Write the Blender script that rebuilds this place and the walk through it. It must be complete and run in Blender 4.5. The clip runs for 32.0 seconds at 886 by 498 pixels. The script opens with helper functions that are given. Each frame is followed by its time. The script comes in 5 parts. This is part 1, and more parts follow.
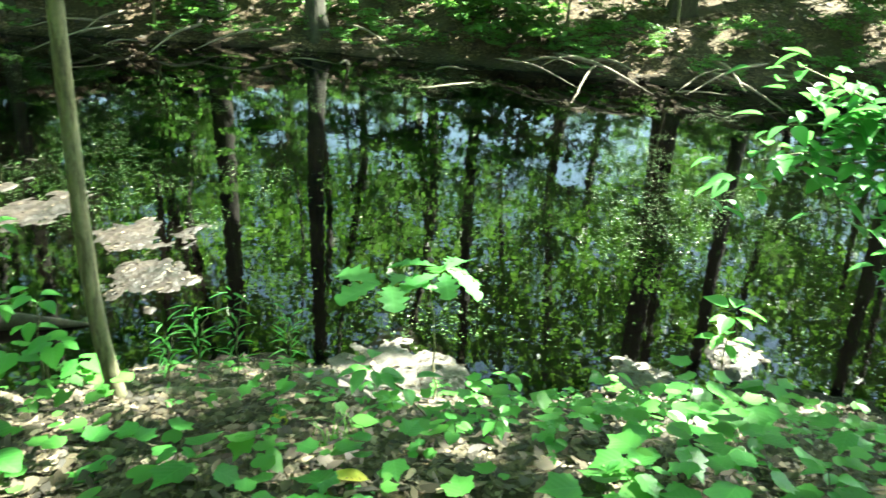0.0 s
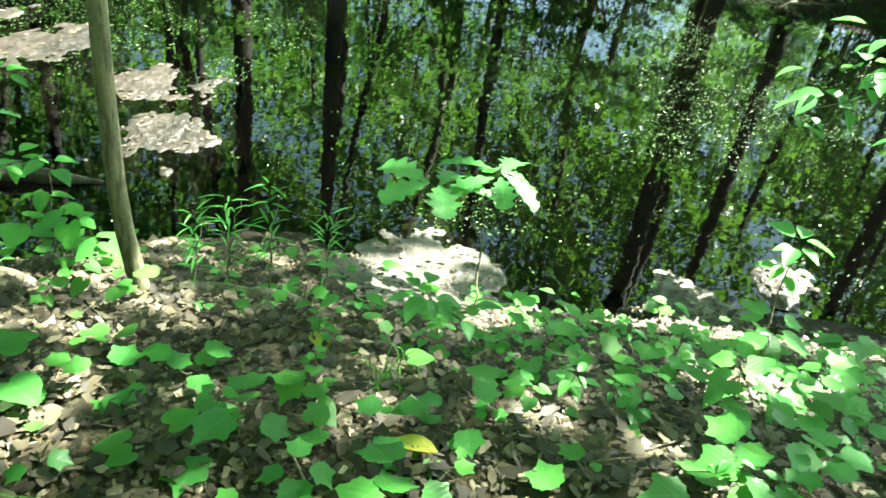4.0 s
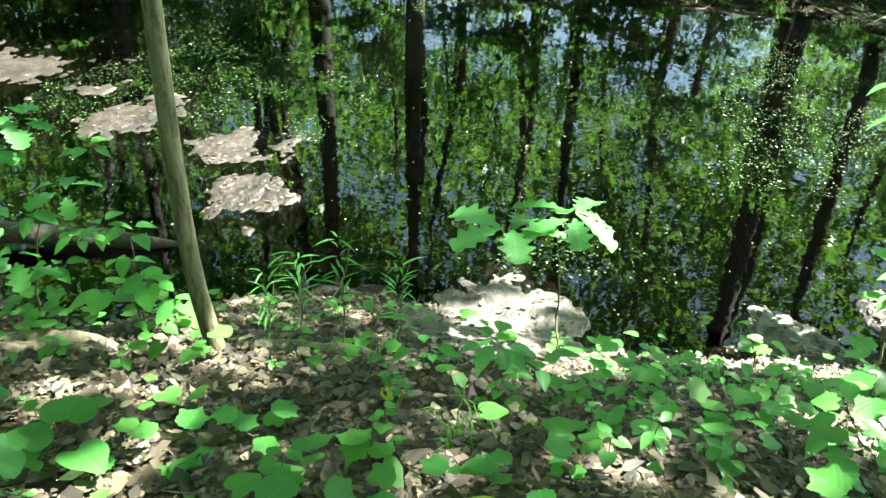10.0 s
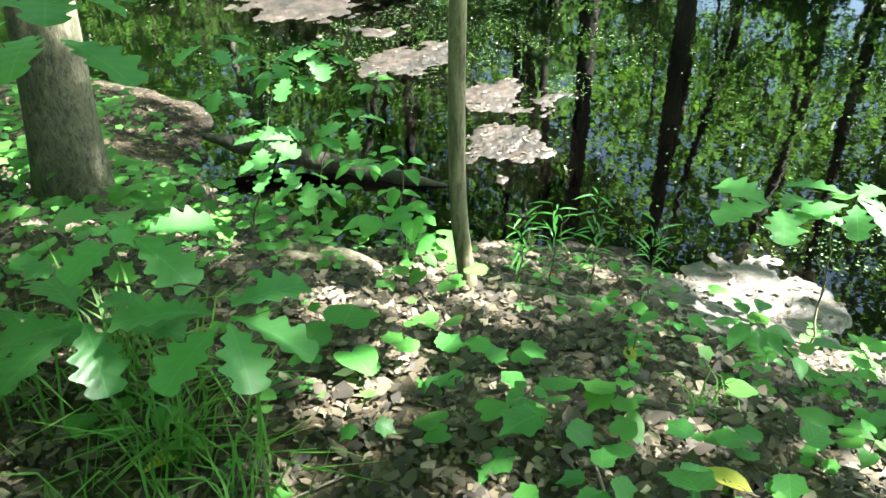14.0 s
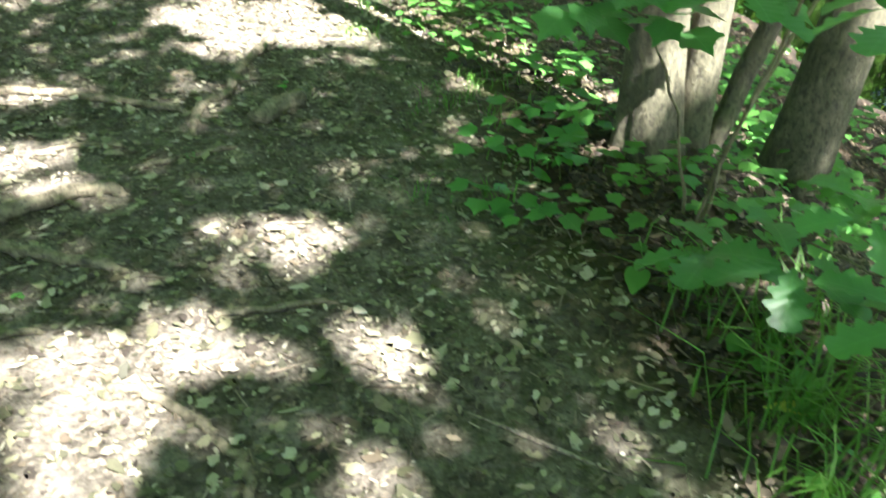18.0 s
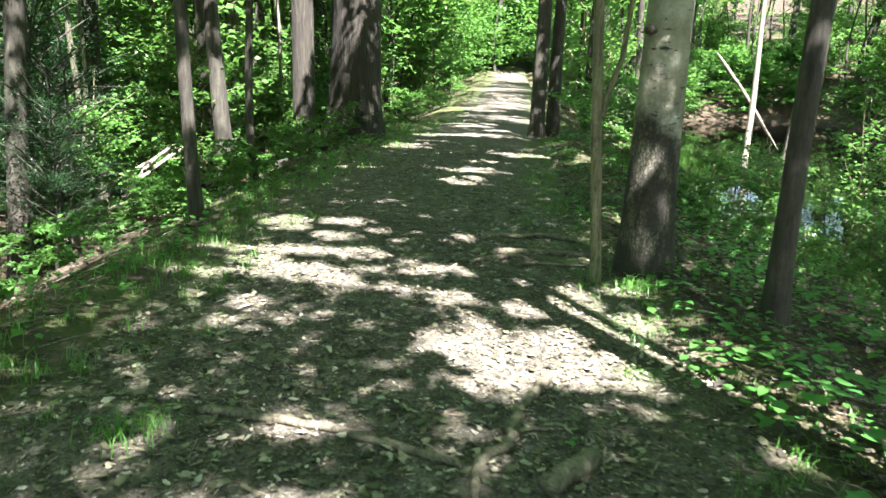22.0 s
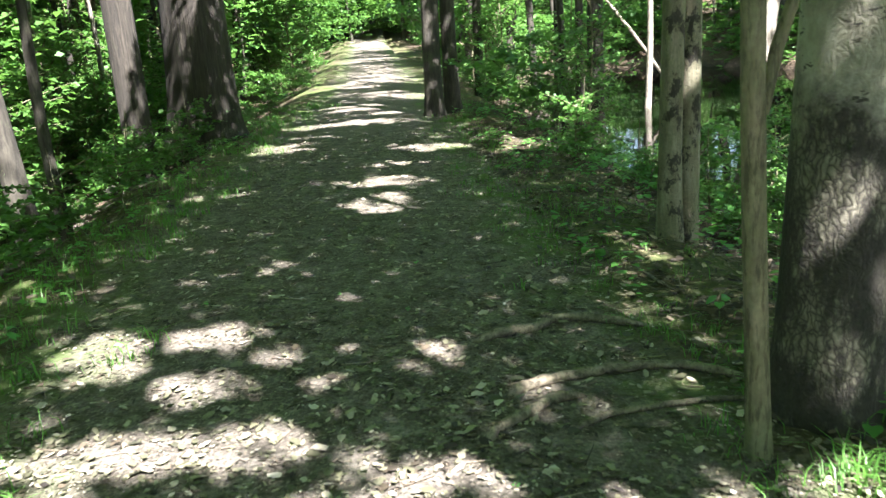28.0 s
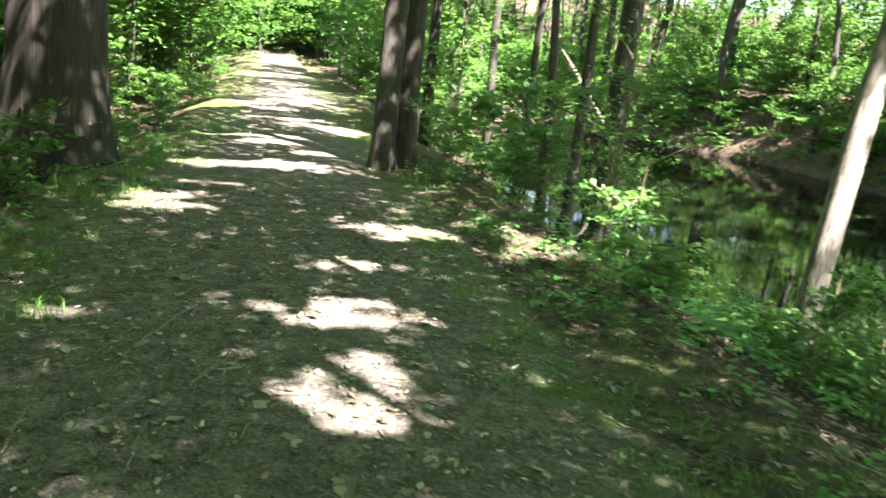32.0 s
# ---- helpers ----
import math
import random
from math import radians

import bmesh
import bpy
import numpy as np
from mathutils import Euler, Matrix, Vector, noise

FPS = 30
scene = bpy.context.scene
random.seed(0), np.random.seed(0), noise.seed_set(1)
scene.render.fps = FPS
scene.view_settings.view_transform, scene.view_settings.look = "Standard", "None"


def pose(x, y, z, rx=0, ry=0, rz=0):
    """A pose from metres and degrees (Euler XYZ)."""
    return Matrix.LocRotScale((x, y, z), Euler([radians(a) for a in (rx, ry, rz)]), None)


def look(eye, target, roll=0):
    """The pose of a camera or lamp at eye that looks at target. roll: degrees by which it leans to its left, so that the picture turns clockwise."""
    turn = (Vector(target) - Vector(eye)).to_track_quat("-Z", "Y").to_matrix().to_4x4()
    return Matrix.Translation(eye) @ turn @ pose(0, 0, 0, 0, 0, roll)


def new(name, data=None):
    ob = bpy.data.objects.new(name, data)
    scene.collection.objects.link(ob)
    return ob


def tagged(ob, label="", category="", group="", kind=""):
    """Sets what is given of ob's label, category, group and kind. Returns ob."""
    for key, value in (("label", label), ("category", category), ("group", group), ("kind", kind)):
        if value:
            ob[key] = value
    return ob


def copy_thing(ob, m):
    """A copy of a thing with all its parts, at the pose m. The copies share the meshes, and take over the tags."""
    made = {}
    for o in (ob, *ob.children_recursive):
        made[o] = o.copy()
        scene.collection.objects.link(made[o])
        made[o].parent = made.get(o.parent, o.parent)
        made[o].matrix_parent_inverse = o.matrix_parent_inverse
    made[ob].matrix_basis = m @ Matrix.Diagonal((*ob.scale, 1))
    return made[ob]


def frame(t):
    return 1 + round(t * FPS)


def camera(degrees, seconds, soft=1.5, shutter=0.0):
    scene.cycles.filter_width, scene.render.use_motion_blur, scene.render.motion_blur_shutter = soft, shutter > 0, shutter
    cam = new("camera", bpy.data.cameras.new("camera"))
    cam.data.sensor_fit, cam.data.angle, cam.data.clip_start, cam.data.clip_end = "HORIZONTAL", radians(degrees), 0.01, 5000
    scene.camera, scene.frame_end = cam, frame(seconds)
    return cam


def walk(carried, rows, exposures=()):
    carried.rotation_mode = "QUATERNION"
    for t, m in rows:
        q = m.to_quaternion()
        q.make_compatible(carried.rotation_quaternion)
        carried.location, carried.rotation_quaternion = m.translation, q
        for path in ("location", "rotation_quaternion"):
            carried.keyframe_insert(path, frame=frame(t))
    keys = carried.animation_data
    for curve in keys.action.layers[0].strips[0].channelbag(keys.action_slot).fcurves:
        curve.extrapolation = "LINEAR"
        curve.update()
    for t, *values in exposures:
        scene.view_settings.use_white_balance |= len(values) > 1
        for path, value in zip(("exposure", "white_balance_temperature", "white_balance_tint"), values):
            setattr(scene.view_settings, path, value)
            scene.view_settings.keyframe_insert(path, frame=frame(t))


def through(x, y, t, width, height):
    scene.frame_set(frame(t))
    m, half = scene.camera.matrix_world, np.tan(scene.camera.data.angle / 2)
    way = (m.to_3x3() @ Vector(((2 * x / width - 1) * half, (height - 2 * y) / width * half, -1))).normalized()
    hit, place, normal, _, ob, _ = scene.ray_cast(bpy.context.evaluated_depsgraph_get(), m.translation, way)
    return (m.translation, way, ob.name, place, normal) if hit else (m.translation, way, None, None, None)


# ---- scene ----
# ---------------------------------------------------------------- camera
cam = camera(57.6, 32.0, soft=1.5, shutter=0.35)
PATH = [
    (0, (-0.395, 0.265, 1.49), (1.448, 0.386, 0.725), 2.7),
    (0.5, (-0.372, 0.238, 1.499), (1.47, 0.179, 0.722), 2.4),
    (1, (-0.381, 0.215, 1.478), (1.428, 0.06, 0.638), 3.4),
    (1.5, (-0.389, 0.2, 1.473), (1.381, -0.013, 0.567), 5.0),
    (2, (-0.32, 0.196, 1.47), (1.455, 0.071, 0.558), 6.7),
    (2.5, (-0.209, 0.24, 1.452), (1.569, 0.233, 0.537), 7.5),
    (3, (-0.102, 0.391, 1.455), (1.678, 0.431, 0.543), 7.0),
    (3.5, (-0.033, 0.525, 1.493), (1.719, 0.577, 0.53), 7.2),
    (4, (0.009, 0.549, 1.501), (1.69, 0.626, 0.421), 8.7),
    (4.5, (0.107, 0.518, 1.457), (1.721, 0.67, 0.286), 5.9),
    (6.5, (0.087, 0.505, 1.457), (1.697, 0.891, 0.335), 1.7),
    (7, (0.083, 0.492, 1.454), (1.7, 0.893, 0.347), 1.6),
    (7.5, (0.08, 0.488, 1.454), (1.708, 0.889, 0.363), 1.7),
    (8, (0.079, 0.491, 1.458), (1.714, 0.891, 0.379), 1.3),
    (8.5, (0.081, 0.489, 1.468), (1.723, 0.872, 0.392), 0.9),
    (9, (0.091, 0.479, 1.473), (1.757, 0.818, 0.418), 1.0),
    (9.5, (0.093, 0.482, 1.476), (1.785, 0.791, 0.455), 1.6),
    (10, (0.094, 0.486, 1.469), (1.797, 0.8, 0.468), 1.8),
    (10.5, (0.092, 0.493, 1.472), (1.784, 0.855, 0.468), 1.3),
    (11, (0.064, 0.509, 1.475), (1.716, 1.013, 0.465), 0.6),
    (11.5, (0.041, 0.513, 1.482), (1.636, 1.175, 0.474), 0.1),
    (12, (0.017, 0.526, 1.491), (1.554, 1.292, 0.466), 0.2),
    (12.5, (0.004, 0.532, 1.501), (1.494, 1.363, 0.458), -0.1),
    (13, (-0.001, 0.551, 1.499), (1.466, 1.402, 0.439), -0.7),
    (13.5, (0.003, 0.552, 1.49), (1.466, 1.397, 0.42), -1.0),
    (15.5, (-0.001, 0.518, 1.44), (1.324, 1.41, 0.235), 3.2),
    (16, (-0.043, 0.536, 1.449), (1.055, 1.656, 0.208), 2.3),
    (16.5, (-0.126, 0.501, 1.493), (0.639, 1.879, 0.263), 1.3),
    (17, (-0.129, 0.445, 1.508), (0.428, 1.918, 0.274), 4.6),
    (17.5, (-0.182, 0.368, 1.497), (0.23, 1.919, 0.304), 4.4),
    (18, (-0.371, 0.413, 1.512), (-0.06, 2.056, 0.415), 2.4),
    (18.5, (-0.53, 0.485, 1.519), (-0.198, 2.255, 0.649), 2.3),
    (19, (-0.553, 0.49, 1.555), (-0.173, 2.343, 0.906), 2.2),
    (19.5, (-0.562, 0.469, 1.573), (-0.197, 2.355, 1.014), 1.3),
    (20, (-0.586, 0.427, 1.585), (-0.331, 2.345, 1.08), 0.4),
    (20.5, (-0.618, 0.431, 1.581), (-0.471, 2.368, 1.108), 0.1),
    (21, (-0.665, 0.498, 1.553), (-0.573, 2.437, 1.071), 0.5),
    (21.5, (-0.713, 0.746, 1.54), (-0.704, 2.689, 1.064), 0.6),
    (22, (-0.838, 1.059, 1.519), (-0.959, 3.004, 1.069), 2.0),
    (22.5, (-1.026, 1.436, 1.505), (-1.057, 3.392, 1.089), 1.6),
    (23, (-1.159, 1.774, 1.503), (-1.126, 3.735, 1.112), 1.0),
    (23.5, (-1.252, 2.134, 1.502), (-1.291, 4.097, 1.122), 0.7),
    (24, (-1.324, 2.258, 1.524), (-1.332, 4.218, 1.124), -0.1),
    (24.5, (-1.422, 2.359, 1.541), (-1.385, 4.318, 1.138), -1.0),
    (26.5, (-1.423, 3.252, 1.442), (-1.499, 5.196, 0.979), -2.7),
    (27, (-1.468, 3.672, 1.512), (-1.313, 5.614, 1.057), -3.7),
    (27.5, (-1.423, 4.071, 1.503), (-1.216, 5.994, 0.994), -4.6),
    (28, (-1.387, 4.45, 1.517), (-1.205, 6.371, 0.989), -3.6),
    (28.5, (-1.425, 4.828, 1.533), (-1.145, 6.728, 0.975), -2.7),
    (29, (-1.417, 5.221, 1.512), (-1.063, 7.103, 0.936), -0.8),
    (29.5, (-1.381, 5.701, 1.506), (-0.862, 7.551, 0.953), -0.4),
    (30, (-1.445, 6.146, 1.578), (-0.805, 7.966, 1.051), -0.3),
    (30.5, (-1.522, 6.636, 1.572), (-0.922, 8.481, 1.086), 1.7),
    (31, (-1.6, 7.215, 1.525), (-1.08, 9.087, 1.053), 3.8),
    (31.5, (-1.7, 7.798, 1.538), (-1.13, 9.66, 1.081), 4.2),
    (32, (-1.764, 8.365, 1.479), (-1.284, 10.254, 1.031), 5.9),
]
walk(cam, [(t, look(eye, target, roll)) for t, eye, target, roll in PATH],
     exposures=[(0.0, 4.08, 7050, -14), (4.5, 4.08, 7050, -14), (9.0, 3.93, 6950, -7), (13.5, 4.08, 6650, -1), (16.0, 4.18, 6750, 8), (17.0, 3.83, 6750, 10), (18.0, 3.83, 6600, 8), (19.0, 3.63, 6450, 3),
                (21.0, 3.73, 6400, 8), (22.0, 3.5, 6400, 11), (23.0, 3.5, 6350, 12), (24.0, 3.53, 6300, 14), (27.0, 3.4, 6350, 13), (28.0, 3.45, 6350, 13), (29.0, 3.88, 6500, 14), (30.0, 4.05, 6700, 17), (31.0, 4.12, 6700, 18), (32.0, 3.9, 6800, 17)])

# ---------------------------------------------------------------- light
SUN = Vector((0.24, -0.53, 0.81)).normalized()
world = bpy.data.worlds.new("sky")
scene.world = world
world.use_nodes = True
_n = world.node_tree.nodes
_sky = _n.new("ShaderNodeTexSky")
_sky.sky_type = "NISHITA"
_sky.sun_disc = False
_sky.sun_elevation = math.asin(SUN.z)
_sky.sun_rotation = math.atan2(SUN.x, SUN.y)
world.node_tree.links.new(_sky.outputs[0], _n["Background"].inputs[0])
_n["Background"].inputs[1].default_value = 0.05
_sd = bpy.data.lights.new("sun", "SUN")
_sd.energy = 5.0
_sd.angle = radians(0.53)
_sd.color = (1.0, 0.95, 0.955)
_so = new("sun", _sd)
_so.matrix_world = look(SUN * 60, (0, 0, 0))

# ---------------------------------------------------------------- tools
WATER = -1.15


def vnoise(x, y, seed=0):
    """Smooth value noise in 0..1 on arrays."""
    x, y = np.asarray(x, float), np.asarray(y, float)
    xi, yi = np.floor(x).astype(np.int64), np.floor(y).astype(np.int64)
    fx, fy = x - xi, y - yi
    fx, fy = fx * fx * (3 - 2 * fx), fy * fy * (3 - 2 * fy)

    def h(a, b):
        n = (a * 374761393 + b * 668265263 + seed * 974634777) & 0x7FFFFFFF
        n = ((n ^ (n >> 13)) * 1274126177) & 0x7FFFFFFF
        return ((n ^ (n >> 16)) & 0xFFFF) / 65535.0
    top = h(xi, yi) * (1 - fx) + h(xi + 1, yi) * fx
    low = h(xi, yi + 1) * (1 - fx) + h(xi + 1, yi + 1) * fx
    return top * (1 - fy) + low * fy


def fbm(x, y, seed=0, octaves=3):
    total, amp = 0.0, 0.5
    for k in range(octaves):
        total = total + amp * vnoise(x * 2 ** k, y * 2 ** k, seed + k)
        amp *= 0.5
    return total / (1 - 0.5 ** octaves)


def smooth(a, b, v):
    u = np.clip((np.asarray(v, float) - a) / (b - a), 0, 1)
    return u * u * (3 - 2 * u)


def right_edge(y):
    return np.interp(y, [-30, 0, 2, 4, 6, 10, 15, 21, 38, 60, 120], [0.9, 0.75, 0.45, 0.24, 0.10, -0.05, 0.08, 0.3, 0.75, 1.1, 1.0])


def left_edge(y):
    return np.interp(y, [-30, 0, 7, 10, 15, 19, 30, 44, 60, 120], [-2.5, -2.8, -3.05, -3.3, -3.15, -2.7, -2.1, -1.8, -1.5, -2])


def shore(y):
    """Where the pond begins on the near side."""
    return np.interp(y, [-40, -3, -1, 0.5, 1.2, 2.2, 3.0, 4, 5.5, 8, 12, 16, 24, 40, 52], [3.6, 3.7, 3.75, 3.6, 3.85, 3.7, 3.3, 3.35, 4.0, 4.2, 3.7, 3.3, 3.7, 5.0, 9.0])


def far_shore(y):
    return 14.4 + 0.9 * np.sin(np.asarray(y) * 0.21 + 0.4) + np.interp(y, [0, 30, 50], [0, 2.5, 2])


def height(x, y):
    """Height of the ground: a level trail, a bank down to the pond, its far bank, and a shallow gully."""
    x, y = np.asarray(x, float), np.asarray(y, float)
    xr, xl, s1, s2 = right_edge(y), left_edge(y), shore(y), far_shore(y)
    fine = (fbm(x * 3.1, y * 3.1, 3) - 0.5) * 0.05 + (fbm(x * 0.7, y * 0.7, 9) - 0.5) * 0.12
    z = np.zeros_like(x + y)
    crown = -0.03 * smooth(0.3, 1.0, np.abs((x - (xl + xr) / 2) / ((xr - xl) / 2)))
    flat = np.interp(y, [0, 3, 8, 14], [0.62, 0.75, 0.7, 0.8])
    u = np.clip((x - xr - flat) / np.maximum(s1 - xr - flat, 0.3), 0, 1)
    bank = 0.04 * smooth(0.1, 0.6, x - xr) * np.interp(y, [2, 5], [1, 0]) + (WATER - 0.03) * u ** 1.1
    bed = WATER - 0.5 * smooth(0, 2.0, x - s1)
    up = np.clip(x - s2, 0, None)
    bluff = WATER + np.interp(y, [3, 16], [1.25, 2.3]) * smooth(0, 3.6, up) + np.interp(y, [3, 16], [0.03, 0.06]) * np.clip(up - 3.6, 0, 60) + 0.25 * fbm(x * 0.9, y * 0.9, 5) * smooth(0, 1, up)
    right = np.where(x < s1, bank, np.where(x < s2, bed, bluff))
    closed = np.maximum(smooth(46, 53, y), smooth(-16, -22, y))
    right = right * (1 - closed) + (-0.3 + 0.05 * np.clip(x, 0, 60)) * closed
    d = np.clip(xl - x, 0, None)
    gully = -1.15 * smooth(0.1, 3.4, d) + 0.24 * np.clip(d - 8.5, 0, 34) + 0.12 * np.clip(d - 42, 0, 80)
    rough = np.where(x > xr, smooth(0, 0.5, x - xr), np.where(x < xl, smooth(0, 0.6, d), 0.0))
    z = np.where(x > xr, right, np.where(x < xl, gully, 0.0))
    z = z + crown * (1 - rough) + fine * (0.25 + 1.3 * rough)
    z = z + 0.02 * np.clip(y - 28, 0, 36) + 0.16 * np.clip(y - 62, 0, 70) + 0.05 * np.clip(-y - 14, 0, 60)
    return z


def ground_z(x, y):
    return float(height(np.array([x]), np.array([y]))[0])


def link_mesh(name, verts, faces, material, smooth_faces=True):
    """A mesh from vertices and equal-sided or mixed faces."""
    me = bpy.data.meshes.new(name)
    verts = np.asarray(verts, np.float32)
    if isinstance(faces, np.ndarray):
        n, k = faces.shape
        me.vertices.add(len(verts))
        me.vertices.foreach_set("co", verts.ravel())
        me.loops.add(n * k)
        me.loops.foreach_set("vertex_index", faces.astype(np.int32).ravel())
        me.polygons.add(n)
        me.polygons.foreach_set("loop_start", np.arange(0, n * k, k, dtype=np.int32))
        me.update(calc_edges=True)
    else:
        me.from_pydata([tuple(v) for v in verts], [], [tuple(f) for f in faces])
    if smooth_faces:
        me.polygons.foreach_set("use_smooth", np.ones(len(me.polygons), bool))
    if material:
        me.materials.append(material)
    return me


def thing(name, label, category, group="", kind="", at=None):
    ob = new(name)
    ob.empty_display_size = 0.1
    if at is not None:
        ob.location = at
    return tagged(ob, label, category, group, kind)


def part(name, mesh, parent, label="", m=None):
    """Links a mesh as a part under a thing or a part."""
    ob = new(name, mesh)
    ob.parent = parent
    if m is not None:
        ob.matrix_basis = m
    return tagged(ob, label)


def tube(points, radii, sides=8, cap=True, wobble=None):
    """Vertices and faces of a round limb along points."""
    points = np.asarray(points, float)
    n = len(points)
    tang = np.gradient(points, axis=0)
    tang /= np.linalg.norm(tang, axis=1)[:, None] + 1e-9
    ref = np.array([1.0, 0, 0]) if abs(tang[0][2]) > 0.7 else np.array([0, 0, 1.0])
    a = np.cross(tang, ref)
    a /= np.linalg.norm(a, axis=1)[:, None] + 1e-9
    b = np.cross(tang, a)
    ang = np.linspace(0, 2 * np.pi, sides, endpoint=False)
    r = np.asarray(radii, float)[:, None] * np.ones((1, sides))
    if wobble is not None:
        r = r * wobble(np.arange(n)[:, None] * np.ones((1, sides)), ang[None] * np.ones((n, 1)), points)
    v = points[:, None] + r[..., None] * (np.cos(ang)[None, :, None] * a[:, None] + np.sin(ang)[None, :, None] * b[:, None])
    v = v.reshape(-1, 3)
    i, j = np.meshgrid(np.arange(n - 1), np.arange(sides), indexing="ij")
    k = (j + 1) % sides
    f = np.stack([i * sides + j, (i + 1) * sides + j, (i + 1) * sides + k, i * sides + k], -1).reshape(-1, 4)
    return v, f


def merge(pieces):
    """One vertex and quad list out of many."""
    vs, fs, n = [], [], 0
    for v, f in pieces:
        vs.append(np.asarray(v, float))
        fs.append(np.asarray(f) + n)
        n += len(v)
    return np.concatenate(vs), np.concatenate(fs)


def leaf_quads(centres, size, flat=0.5, aspect=0.62, seed=1, droop=0.0):
    """Folded four-cornered leaves at the centres, lying more or less level."""
    g = np.random.default_rng(seed)
    n = len(centres)
    nor = g.normal(size=(n, 3)) * np.array([1, 1, 0.6]) * (1 - flat) + np.array([0, 0, 1.0]) * flat * 1.6
    nor /= np.linalg.norm(nor, axis=1)[:, None]
    t = np.cross(nor, g.normal(size=(n, 3)))
    t /= np.linalg.norm(t, axis=1)[:, None] + 1e-9
    s = np.cross(nor, t)
    L = (size * g.uniform(0.6, 1.25, n))[:, None]
    c = np.asarray(centres, float)
    fold = nor * L * 0.10
    v = np.stack([c - t * L * 0.5, c + s * L * aspect * 0.5 + fold, c + t * L * 0.5 - nor * L * droop, c - s * L * aspect * 0.5 + fold], 1)
    return v.reshape(-1, 3), np.arange(n * 4).reshape(-1, 4)


# ---------------------------------------------------------------- materials
def nodes_of(name):
    m = bpy.data.materials.new(name)
    m.use_nodes = True
    t = m.node_tree
    return m, t, t.nodes["Principled BSDF"], t.nodes["Material Output"]


def add(t, kind, **values):
    n = t.nodes.new(kind)
    for k, v in values.items():
        n.inputs[k].default_value = v
    return n


def ramp(t, fac, stops):
    n = t.nodes.new("ShaderNodeValToRGB")
    e = n.color_ramp.elements
    while len(e) < len(stops):
        e.new(0.5)
    for el, (p, c) in zip(e, stops):
        el.position, el.color = p, (*c, 1)
    t.links.new(fac, n.inputs[0])
    return n.outputs[0]


def mix(t, fac, a, b, blend="MIX"):
    n = t.nodes.new("ShaderNodeMix")
    n.data_type, n.blend_type = "RGBA", blend
    for value, where in ((fac, 0), (a, 6), (b, 7)):
        if isinstance(value, (int, float)):
            n.inputs[where].default_value = value
        elif isinstance(value, tuple):
            n.inputs[where].default_value = (*value, 1)
        else:
            t.links.new(value, n.inputs[where])
    return n.outputs[2]


def coords(t, scale=(1, 1, 1), world_space=True):
    mp = t.nodes.new("ShaderNodeMapping")
    mp.inputs["Scale"].default_value = scale
    if world_space:
        src = t.nodes.new("ShaderNodeNewGeometry").outputs["Position"]
    else:
        src = t.nodes.new("ShaderNodeTexCoord").outputs["Object"]
    t.links.new(src, mp.inputs[0])
    return mp.outputs[0]


def noise_tex(t, vec, scale, detail=4, rough=0.6):
    n = add(t, "ShaderNodeTexNoise", Scale=scale, Detail=detail, Roughness=rough)
    t.links.new(vec, n.inputs["Vector"])
    return n.outputs[0]


def noise_col(t, vec, scale):
    n = add(t, "ShaderNodeTexNoise", Scale=scale, Detail=2.0)
    t.links.new(vec, n.inputs["Vector"])
    return n.outputs["Color"]


def bump(t, h, strength, distance, bsdf):
    b = add(t, "ShaderNodeBump", Strength=strength, Distance=distance)
    t.links.new(h, b.inputs["Height"])
    t.links.new(b.outputs[0], bsdf.inputs["Normal"])
    return b


def maths(t, op, a, b=0.0):
    n = t.nodes.new("ShaderNodeMath")
    n.operation = op
    for slot, value in ((0, a), (1, b)):
        if isinstance(value, (int, float)):
            n.inputs[slot].default_value = value
        else:
            t.links.new(value, n.inputs[slot])
    return n.outputs[0]


